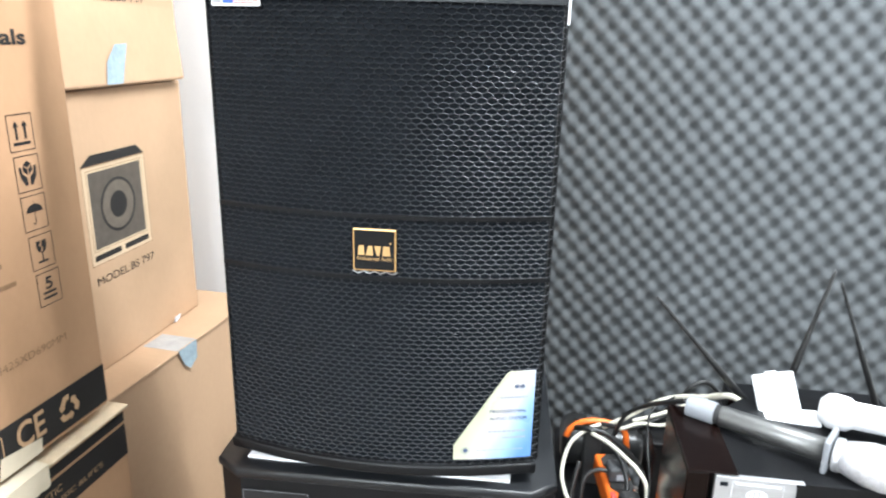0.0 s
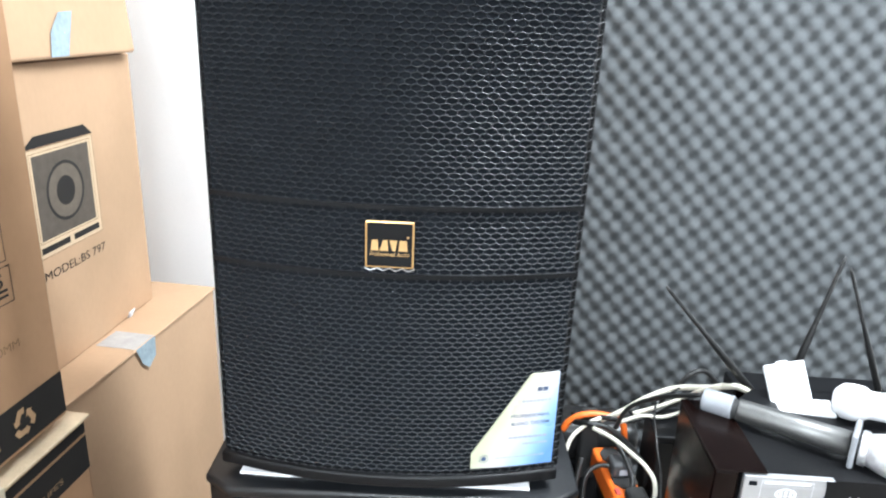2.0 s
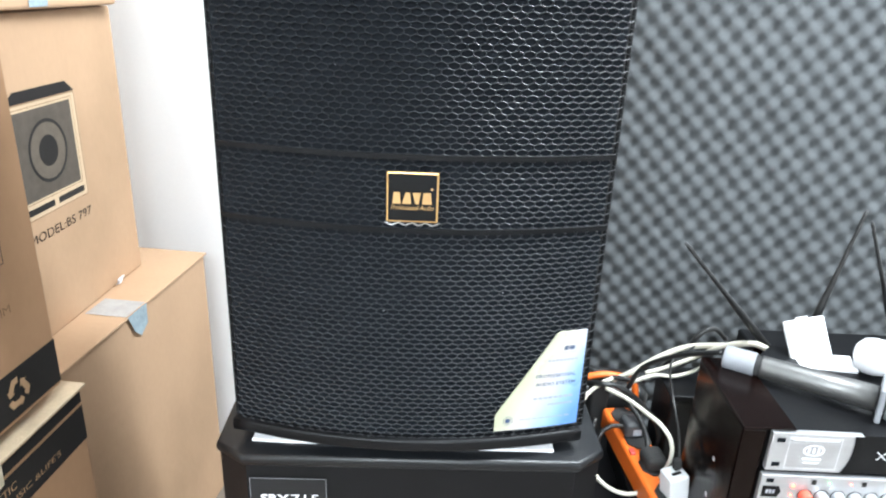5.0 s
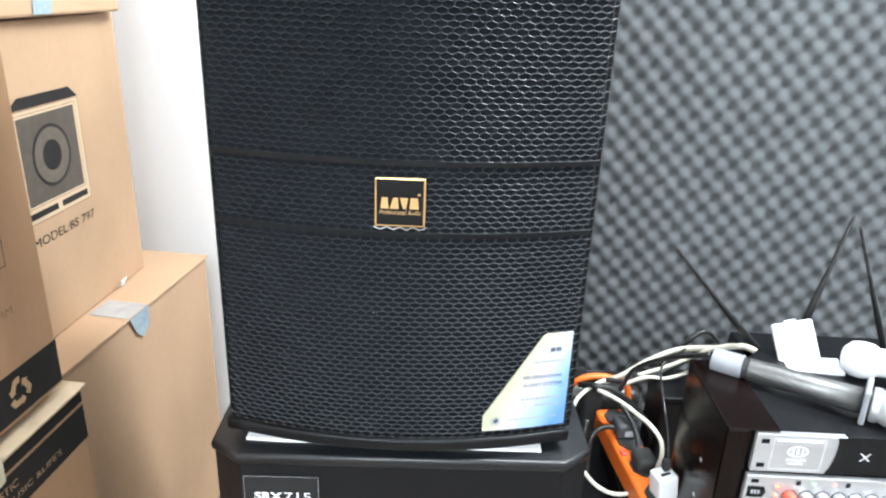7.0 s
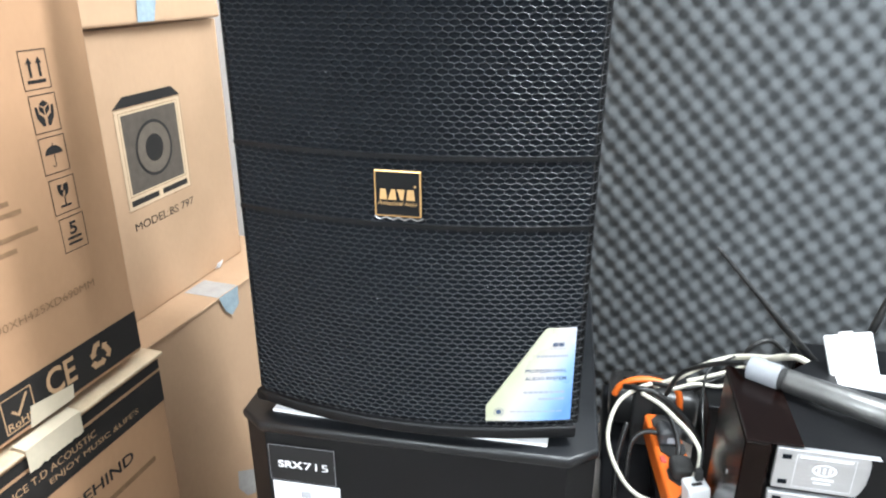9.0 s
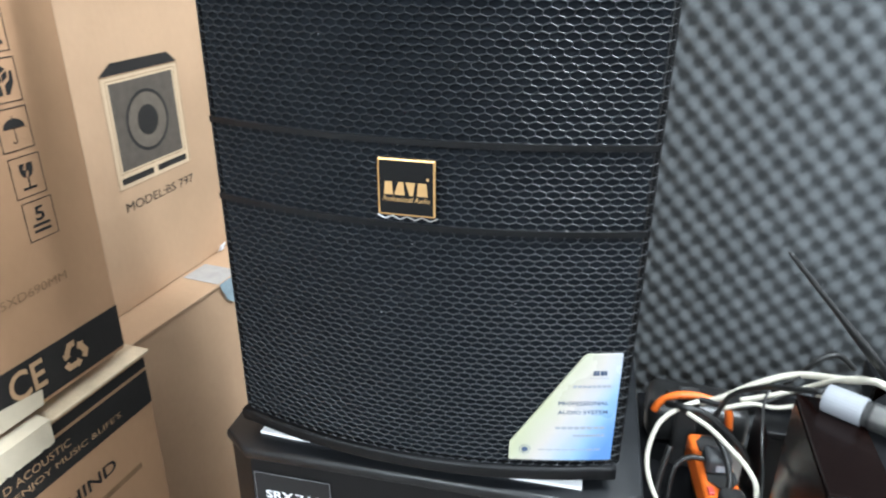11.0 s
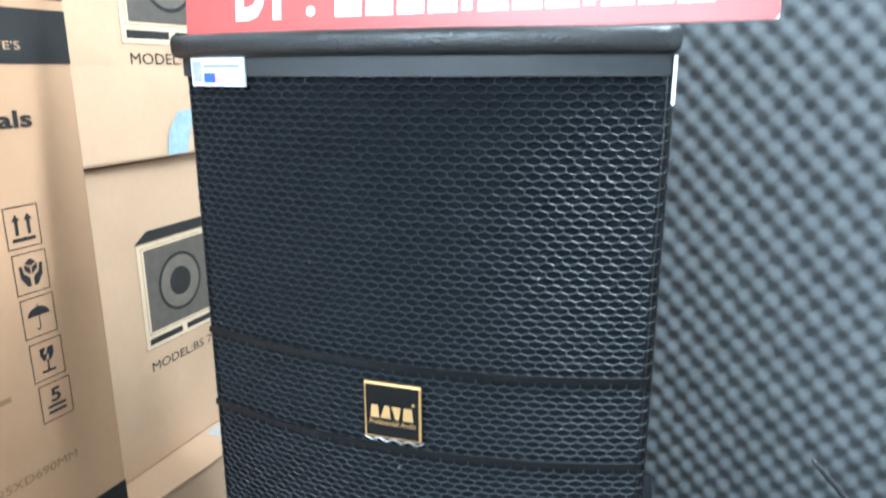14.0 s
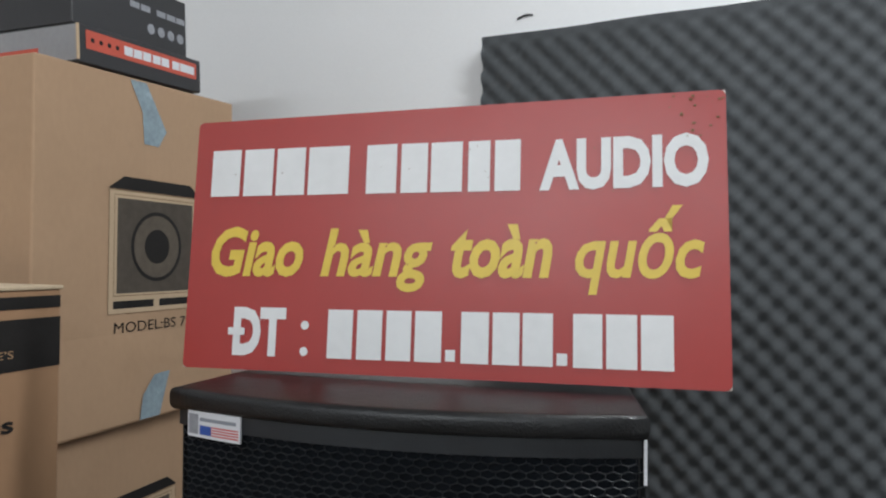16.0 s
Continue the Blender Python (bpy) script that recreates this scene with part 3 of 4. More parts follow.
# ---- red shop sign ----
def sign():
    lean = math.degrees(math.atan2(0.025, 0.23))
    sg = thing("sign_board", "red shop sign board with white and yellow letters on a loudspeaker", "sign", pose(-0.1565, 0.8005, 1.3246, 90 - lean, 0, 0) @ pose(0, 0, 0, 0, 0, 0.55))
    W, H = 0.4760, 0.2335
    bm = bmesh.new()
    box(bm, -W / 2, W / 2, 0, H, -0.0045, -0.0004, r=0.0008, seg=1)
    part("board", bm, SIGN_EDGE, sg)
    M = Matrix.Identity(4)
    r = 0.005
    pts = []
    for cx, cy, a in ((W / 2 - r, r, -90), (W / 2 - r, H - r, 0), (-W / 2 + r, H - r, 90), (-W / 2 + r, r, 180)):
        pts += [(cx + r * math.cos(radians(a + k * 30)), cy + r * math.sin(radians(a + k * 30))) for k in range(4)]
    prints("vinyl_face", M, [pts], SIGN_RED, sg, lift=0.0002)
    # the owner's name as plain blocks, one for each letter
    blocks = []
    for a, b in ((-0.2200, -0.1895), (-0.1855, -0.1550), (-0.1515, -0.1225), (-0.1190, -0.0790), (-0.0620, -0.0335), (-0.0294, -0.0050), (-0.0020, 0.0262), (0.0314, 0.0505), (0.0545, 0.0765)):
        blocks.append(rect(a, 0.1600 - 0.010 * (a + 0.2), b, 0.2045 - 0.012 * (a + 0.2)))
    each("name_block", M, blocks, SIGN_WHITE, sg, "white letter-sized block", lift=0.0008)
    lettering("writing", "AUDIO", M, 0.0924, 0.1562, 0.2245, 0.2000, SIGN_WHITE, sg, bold=0.085, lift=0.0008, split=True)
    for words, u0, v0, u1, v1 in (("Giao", -0.2145, 0.0842, -0.1199, 0.1310), ("hàng", -0.1022, 0.0715, 0.0016, 0.1279), ("toàn", 0.0179, 0.0836, 0.1036, 0.1290), ("quốc", 0.1220, 0.0709, 0.2203, 0.1420)):
        lettering("writing", words, M, u0, v0, u1, v1, SIGN_YELLOW, sg, bold=0.06 * 0.046 / (v1 - v0), shear=0.22, lift=0.0008, split=True, label="yellow slanting letters")
    lettering("writing", "DT", M, -0.1866, 0.0128, -0.1336, 0.0565, SIGN_WHITE, sg, bold=0.09, lift=0.0008, split=True)
    prints("letter_stroke", M, [rect(-0.1915, 0.0312, -0.1745, 0.0378)], SIGN_WHITE, sg, lift=0.0014)
    lettering("writing", ":", M, -0.1188, 0.0142, -0.1107, 0.0453, SIGN_WHITE, sg, lift=0.0008, split=True)
    blocks = []
    for a, b in ((-0.0925, -0.0689), (-0.0648, -0.0416), (-0.0378, -0.0153), (-0.0119, 0.0117), (0.0285, 0.0520), (0.0552, 0.0775), (0.0800, 0.1045), (0.1205, 0.1433), (0.1462, 0.1697), (0.1725, 0.1968)):
        blocks.append(rect(a, 0.0130, b, 0.0556))
    for a in (0.0153, 0.1076):
        blocks.append(rect(a, 0.0142, a + 0.0084, 0.0238))
    each("number_block", M, blocks, SIGN_WHITE, sg, "white digit-sized block", lift=0.0008)
    scuffs = []
    for k in range(22):
        u, v, q = random.gauss(W / 2 - 0.018, 0.012), H - abs(random.gauss(0.010, 0.014)) - 0.001, random.uniform(0.0003, 0.0011)
        if abs(u) < W / 2 - 0.002 and v < H - 0.002:
            scuffs.append(disc(u, v, q * 1.6, 7, ry=q))
    for k in range(26):
        scuffs.append(disc(random.uniform(-0.22, 0.22), random.uniform(0.14, 0.20), random.uniform(0.0002, 0.0006), 6))
    prints("scuffs", M, scuffs, INK_BROWN, sg, lift=0.0013)["kind"] = "stuff"
    return sg


sign()


# ---- cartons ----
def carton(name, label, m, sx, sy, sz, material, slope=0.0, group="stacked cartons"):
    """A carton whose printed face is at local x = 0, running along y from 0 to sy; it reaches back to -sx."""
    ct = thing(name, label, "cardboard box", m, group)
    bm = bmesh.new()
    box(bm, -sx, 0, 0, sy, 0, sz - 0.003, r=0.003, seg=2)
    for v in bm.verts:
        if v.co.z > sz / 2:
            v.co.z += slope * (v.co.y - sy)
    part("body", bm, material, ct)
    return ct


def flaps(ct, sx, sy, sz, lift_a=1.2, lift_b=0.6, slope=0.0, over=0.002):
    """The two top flaps, a little proud of the walls, meeting in the middle."""
    for a, b, lift in ((-sx - over, -sx / 2 - 0.001, -lift_b), (-sx / 2 + 0.001, over, lift_a)):
        bm = bmesh.new()
        box(bm, a, b, -0.001, sy + over, -0.002, 0.0024, r=0.0009, seg=1)
        bm.transform(Matrix.Translation((-sx / 2, 0, sz)) @ Matrix.Rotation(radians(lift * 0.3), 4, "Y") @ Matrix.Translation((sx / 2, 0, 0)))
        for v in bm.verts:
            v.co.z += slope * (v.co.y - sy) + 0.0012 * math.sin(v.co.y * 9)
        part("flap", bm, CARD_EDGE, ct, "pale folded top flap")


FACE = plane((0, 0, 0), (0, 1, 0), (0, 0, 1))


def loudspeaker_picture(ct, u, v, w, h):
    """The printed picture: a loudspeaker with its dark top, square front and round cone, and two bars below."""
    M = FACE
    k = w / 0.19
    prints("picture_frame", M, [rect(u, v, u + w, v + h)], CREAM_PRINT, ct, lift=0.0004)
    bm = bmesh.new()
    outline(bm, M, u, v, u + w, v + h, 0.0012, 0.0007)
    outline(bm, M, u + 0.010 * k, v + 0.026 * k, u + w - 0.010 * k, v + h - 0.007 * k, 0.0010, 0.0007)
    part("picture_line", bm, INK_BROWN, ct)
    prints("picture_top", M, [[(u - 0.002, v + h + 0.001), (u + w + 0.002, v + h + 0.001), (u + w - 0.022 * k, v + h + 0.020 * k), (u + 0.028 * k, v + h + 0.020 * k)]], INK, ct)
    cu, cv = u + w / 2, v + 0.026 * k + (h - 0.034 * k) / 2
    prints("picture_front", M, [rect(u + 0.016 * k, v + 0.030 * k, u + w - 0.016 * k, v + h - 0.012 * k)], INK_GREY, ct)
    bm = bmesh.new()
    ring(bm, M, cu, cv, 0.0475 * k, 0.053 * k, 0.0009)
    part("picture_ring", bm, INK, ct)
    bm = bmesh.new()
    ring(bm, M, cu, cv, 0.026 * k, 0.0470 * k, 0.0009)
    part("picture_cone", bm, INK_MID, ct)
    prints("picture_cap", M, [disc(cu, cv, 0.0262 * k)], INK, ct, lift=0.0009)
    each("picture_bar", M, [rect(u + 0.010 * k, v + 0.008 * k, u + w / 2 - 0.006 * k, v + 0.019 * k), rect(u + w / 2 + 0.006 * k, v + 0.008 * k, u + w - 0.010 * k, v + 0.019 * k)], INK, ct)


def care_symbols(ct, centres, w=0.041, h=0.045):
    M = FACE
    for i, (u, v) in enumerate(centres):
        bm = bmesh.new()
        outline(bm, M, u - w / 2, v - h / 2, u + w / 2, v + h / 2, 0.0011)
        q = w / 0.04
        S = lambda pts: ink(bm, M, [(u + x * q, v + y * q) for x, y in pts])
        if i == 0:
            for x in (-0.007, 0.007):
                S(rect(x - 0.0019, -0.0085, x + 0.0019, 0.008))
                S([(x - 0.0048, 0.007), (x + 0.0048, 0.007), (x, 0.0145)])
            S(rect(-0.0135, -0.0155, 0.0135, -0.0115))
        elif i == 1:
            S([(0, 0.016), (0.007, 0.0115), (0, 0.0075), (-0.007, 0.0115)])
            for s in (-1, 1):
                S([(s * 0.0008, 0.0058), (s * 0.0075, 0.0100), (s * 0.0075, 0.0035), (s * 0.0008, -0.002)][::s])
                S([(s * 0.0105, 0.009), (s * 0.0140, 0.009), (s * 0.0130, -0.004), (s * 0.0060, -0.0150), (s * 0.0018, -0.0150), (s * 0.0022, -0.0050), (s * 0.0085, 0.000)][::s])
        elif i == 2:
            ink(bm, M, [(u + x * q, v + y * q) for x, y in [(0.0135 * math.cos(a), 0.001 + 0.0105 * math.sin(a)) for a in [math.pi * k / 14 for k in range(15)]]])
            S(rect(-0.0006, -0.0125, 0.0006, 0.001))
            S(rect(-0.0006, 0.0115, 0.0006, 0.0145))
            ring(bm, M, u - 0.0022 * q, v - 0.0125 * q, 0.0016 * q, 0.0028 * q, n=10, a0=math.pi, a1=2 * math.pi)
        elif i == 3:
            S([(-0.0085, 0.0145), (-0.001, 0.0145), (-0.004, 0.008), (0.000, 0.006), (-0.003, -0.0015), (-0.0058, 0.0005), (-0.0085, 0.006)])
            S([(0.0015, 0.0145), (0.0085, 0.0145), (0.0085, 0.006), (0.0058, 0.0005), (0.0012, -0.0022), (0.0022, 0.005), (-0.001, 0.007)])
            S(rect(-0.0010, -0.0125, 0.0010, 0.000))
            S(rect(-0.0085, -0.0150, 0.0085, -0.0122))
        else:
            for y in (-0.0075, -0.0145):
                S(rect(-0.0115, y, 0.0115, y + 0.0034))
        sym = part("handling_symbol", bm, INK, ct)
        if i == 4:
            lettering("writing", "5", M, u - 0.0062 * q, v - 0.0015 * q, u + 0.0062 * q, v + 0.0155 * q, INK, sym, bold=0.04)


def bars(ct, rows, material):
    each("print_bar", FACE, [rect(*r) for r in rows], material, ct)


def tape(ct, name, pts, material, label, lift=0.001):
    bm = bmesh.new()
    ink(bm, FACE, pts, lift)
    part(name, bm, material, ct, label)


# upper front carton with handling symbols
A = carton("carton", "brown cardboard carton with black bands and handling symbols", pose(-0.6533, 0.3952, 0.7205, 0, 0, -4), 0.425, 0.4915, 0.6705, CARD)
flaps(A, 0.425, 0.4915, 0.6715)
V = lambda z: z - 0.7205
prints("black_band", FACE, [rect(0.001, V(0.7265), 0.4905, V(0.7860))], INK, A)
prints("black_band", FACE, [rect(0.001, V(1.302), 0.4905, V(1.357))], INK, A)
prints("black_band", FACE, [rect(0.001, V(1.3675), 0.4905, V(1.381))], INK, A)
care_symbols(A, [(0.4058, V(1.1360)), (0.4076, V(1.0855)), (0.4086, V(1.0355)), (0.4108, V(0.9840)), (0.4138, V(0.9335))], w=0.0392)
lettering("writing", "490XH425XD690MM", FACE, 0.268, V(0.8530), 0.4290, V(0.8635), INK_BROWN, A)
bars(A, [(0.20, V(1.028), 0.318, V(1.034)), (0.20, V(0.994), 0.332, V(1.000)), (0.20, V(0.981), 0.346, V(0.987)), (0.20, V(0.954), 0.363, V(0.960)), (0.20, V(0.938), 0.329, V(0.944))], INK_BROWN)
lettering("writing", "ENJOY MUSIC &LIFE'S", FACE, 0.268, V(1.3135), 0.4330, V(1.3245), CARD_PRINT, A, lift=0.0010)
lettering("writing", "ocals", FACE, 0.358, V(1.2380), 0.4345, V(1.2560), INK, A, bold=0.05)
lettering("writing", "CE", FACE, 0.324, V(0.7425), 0.3715, V(0.7790), CARD_PRINT, A, bold=0.03, lift=0.0010)
bm = bmesh.new()
outline(bm, FACE, 0.2590, V(0.7310), 0.3030, V(0.7770), 0.0016, 0.0010)
ink(bm, FACE, [(0.273, V(0.758)), (0.279, V(0.751)), (0.294, V(0.772)), (0.297, V(0.770)), (0.280, V(0.746)), (0.270, V(0.756))][::-1], 0.0010)
rohs = part("compliance_mark", bm, CARD_PRINT, A)
lettering("writing", "RoHS", FACE, 0.2625, V(0.7340), 0.2995, V(0.7440), CARD_PRINT, rohs, bold=0.02, lift=0.0010)
bm = bmesh.new()
for k in range(3):
    P = Matrix.Translation((0, 0.4148, V(0.7560))) @ Matrix.Rotation(radians(120 * k), 4, "X") @ FACE
    ink(bm, P, [(-0.0125, -0.0165), (0.0015, -0.0165), (0.0015, -0.0085), (-0.0085, -0.0085), (-0.0110, -0.0040), (-0.0185, -0.0075)], 0.0010)
    ink(bm, P, [(0.0015, -0.0195), (0.0085, -0.0125), (0.0015, -0.0055)], 0.0010)
part("recycling_mark", bm, CARD_PRINT, A)
tape(A, "tape_end", [(0.290, V(0.7215)), (0.359, V(0.7215)), (0.362, V(0.7410)), (0.296, V(0.7495))], TAPE_CREAM, "cream paper tape", 0.0014)

# lower front carton
E_ = carton("carton", "brown cardboard carton with black bands and an unevenly closed top", pose(-0.6453, 0.4002, 0, 0, 0, -4), 0.43, 0.506, 0.7045, CARD)
flaps(E_, 0.43, 0.506, 0.7065, 1.6, 0.8, over=0.006)
prints("black_band", FACE, [rect(0.001, 0.6234, 0.505, 0.6757)], INK, E_)
prints("black_band", FACE, [rect(0.001, 0.6805, 0.505, 0.6960)], INK, E_)
lettering("writing", "NCE T.D ACOUSTIC", FACE, 0.225, 0.6530, 0.3680, 0.6635, CARD_PRINT, E_, lift=0.0010)
lettering("writing", "ENJOY MUSIC &LIFE'S", FACE, 0.2850, 0.6345, 0.4485, 0.6455, CARD_PRINT, E_, lift=0.0010)
lettering("writing", "BEHIND", FACE, 0.308, 0.5695, 0.4240, 0.5880, INK, E_, bold=0.03)
bars(E_, [(0.36, 0.538, 0.465, 0.547)], INK_BROWN)
bm = bmesh.new()
for k in range(16):
    a, b = 0.258 + 0.086 * k / 16, 0.258 + 0.086 * (k + 1) / 16
    za, zb = 0.6775 + 0.004 * noise.noise(Vector((k * 0.9, 0, 0))), 0.6775 + 0.004 * noise.noise(Vector((k * 0.9 + 0.9, 0, 0)))
    f = [bm.verts.new(p) for p in ((0.0075, a, za), (0.0075, b, zb), (0.0088, b, 0.7105), (0.0088, a, 0.7105), (-0.012, a, 0.7125), (-0.012, b, 0.7125))]
    bm.faces.new((f[0], f[1], f[2], f[3]))
    bm.faces.new((f[3], f[2], f[5], f[4]))
bmesh.ops.remove_doubles(bm, verts=bm.verts, dist=0.0002)
part("paper_tape", bm, TAPE_CREAM, E_, "torn cream paper tape over the edge")

# middle carton with a printed picture
Bx = carton("carton", "pale brown cardboard carton printed with a loudspeaker picture", pose(-0.7954, 0.9250, 0.6385, 0, 0, -2.5), 0.43, 0.5375, 0.5190, CARD_PALE)
V = lambda z: z - 0.6385
loudspeaker_picture(Bx, 0.1990, V(0.842), 0.184, 0.181)
lettering("writing", "MODEL:BS 797", FACE, 0.2070, V(0.8035), 0.3840, V(0.8190), INK, Bx)
bm = bmesh.new()
for k in range(7):
    a = 2 * math.pi * k / 7
    quad(bm, [(0.002, 0.432, 0.002), (0.004 + 0.004 * math.cos(a), 0.432 + 0.010 * math.sin(a), 0.003), (0.010, 0.436 + 0.012 * math.sin(a + 0.5), 0.014 + 0.005 * math.cos(a)), (0.003, 0.434, 0.010 + 0.003 * math.sin(a))])
part("torn_tab", bm, PAPER, Bx, "small torn white paper tab")

# top carton with a printed picture
Cx = carton("carton", "brown cardboard carton with a loudspeaker picture and blue tape", pose(-0.7896, 1.0061, 1.1580, 0, 0, -4), 0.43, 0.438, 0.5735, CARD_PALE, slope=0.048)
V = lambda z: z - 1.1580
bm = bmesh.new()
box(bm, -0.03, 0.013, 0.002, 0.436, 0.0, 0.150, r=0.006, seg=3)
for v in bm.verts:
    if v.co.x > 0:
        v.co.x -= max(0.0, v.co.z - 0.006) * 0.094 - 0.0015 * math.sin(v.co.y * 14)
part("bottom_fold", bm, CARD_PALE, Cx, "sagging lower edge")
loudspeaker_picture(Cx, 0.1330, V(1.334), 0.209, 0.198)
lettering("writing", "MODEL:BS 797", FACE, 0.1465, V(1.3040), 0.3400, V(1.3210), INK, Cx)
tape(Cx, "blue_tape", [(0.205, V(1.612)), (0.238, V(1.612)), (0.256, V(1.640)), (0.208, V(1.7135)), (0.172, V(1.7120)), (0.200, V(1.665))], TAPE_BLUE, "wrinkled pale blue packing tape")
bm = bmesh.new()
quad(bm, [(0.0155 - max(0.0, z - 0.006) * 0.094, y, z) for y, z in ((0.188, 0.004), (0.232, 0.004), (0.262, 0.074), (0.226, 0.072), (0.198, 0.042))])
part("blue_tape", bm, TAPE_BLUE, Cx, "wrinkled pale blue packing tape")

# wide plain carton below, in line with the back wall
Fx = carton("carton", "plain brown cardboard carton with clear and blue tape", pose(-0.7230, 1.00, 0, 0, 0, -5.5), 0.46, 0.548, 0.634, CARD_PALE)
bm = bmesh.new()
box(bm, -0.46, 0.0055, -0.001, 0.549, 0.6325, 0.6375, r=0.001, seg=1)
part("flap", bm, CARD_PALE, Fx)
bm = bmesh.new()
quad(bm, [(0.0062, 0.225, 0.638), (0.0062, 0.290, 0.638), (0.0062, 0.287, 0.598), (0.0062, 0.262, 0.584), (0.0062, 0.243, 0.600)])
part("blue_tape", bm, TAPE_BLUE, Fx, "pale blue packing tape over the edge")
bm = bmesh.new()
quad(bm, [(-0.075, 0.225, 0.6385), (-0.075, 0.290, 0.6385), (0.004, 0.290, 0.6385), (0.004, 0.225, 0.6385)][::-1])
part("clear_tape", bm, TAPE_CLEAR, Fx, "clear packing tape")


tape(Fx, "blue_tape", [(0.221, 0.216), (0.282, 0.176), (0.275, 0.113), (0.243, 0.132), (0.216, 0.173)], TAPE_CLEAR, "faded packing tape")

# flat black product boxes on the top carton
def product_box(m, sx, sy, sz, label, red):
    pb = thing("product_box", label, "product box", m, "flat black boxes on the carton")
    part("body", boxed(-sx, 0, 0, sy, 0, sz, r=0.0018), CARTON_BLACK, pb)
    E = plane((0, -0.0, 0), (1, 0, 0), (0, 0, 1))
    if red:
        prints("grey_end", E, [rect(-sx + 0.003, 0.003, -0.003, sz - 0.003)], CARTON_GREY, pb, "silver-grey printed end")
        prints("red_patch", E, [rect(-0.16, 0.010, -0.078, 0.026)], CARTON_RED, pb, lift=0.001)
        prints("red_stripe", FACE, [rect(0.014, 0.022, sy - 0.012, 0.050)], CARTON_RED, pb, "orange-red stripe with white print")
        each("white_bar", FACE, [rect(a, 0.029, a + 0.018, 0.043) for a in (0.088, 0.108, 0.128, 0.150, 0.170, 0.196, 0.216, 0.234)], WHITE_STICKER, pb, lift=0.001)
        each("small_mark", FACE, [disc(0.026 + 0.016 * k, 0.036, 0.0038, 8) for k in range(4)], INK, pb, lift=0.001)
        bm = boxed(0.0004, 0.003, -0.004, 0.0, 0.003, sz - 0.003)
        part("end_tab", bm, CREAM_PRINT, pb)
    else:
        each("grey_bar", FACE, [rect(a, 0.056, a + 0.021, 0.066) for a in (0.112, 0.136, 0.172, 0.196, 0.219)], GREY_PRINT, pb)
        each("round_mark", FACE, [disc(0.158 + 0.0235 * k, 0.030, 0.0085, 16) for k in range(4)], GREY_PRINT, pb)
    return pb


product_box(pose(-0.7815, 1.0755, 1.7130, 3.0, 0, -4), 0.30, 0.270, 0.058, "flat black carton with an orange-red stripe", True)
product_box(pose(-0.7910, 1.0735, 1.7715, 3.0, 0, -4), 0.30, 0.245, 0.098, "black printed product carton with grey print", False)


# ---- rack, receivers and clutter beside the loudspeakers ----
def rack():
    rk = thing("rack_cabinet", "dark brown lacquered equipment rack", "rack cabinet", pose(0.188, 0.735, 0))
    part("side_panel", boxed(-0.004, 0.022, -0.005, 0.135, 0, 0.808, r=0.003), BROWN_WOOD, rk)
    part("top_rail", boxed(-0.004, 0.050, -0.007, 0.135, 0.8082, 0.8105, r=0.001, seg=1), BROWN_WOOD, rk)
    part("side_panel", boxed(0.505, 0.525, 0.0, 0.20, 0, 0.790, r=0.003), BROWN_WOOD, rk)
    part("base", boxed(0.016, 0.505, 0.005, 0.20, 0.02, 0.04), BROWN_WOOD, rk)
    part("shelf", slab([(0.016, 0.005), (0.505, 0.005), (0.505, 0.20), (0.09, 0.20), (0.016, 0.11)], 0.655, 0.668, 0.001), BROWN_WOOD, rk)
    part("back_panel", boxed(0.09, 0.525, 0.20, 0.21, 0, 0.790), BROWN_WOOD, rk)
    for z in (0.68, 0.73):
        part("screw", lathe([(0.0032, 0), (0.003, 0.001), (0.001, 0.0014)], axis((-0.0035, 0.045, z), (-0.02, 0.045, z)), 10), METAL, rk)
    return rk


rack()


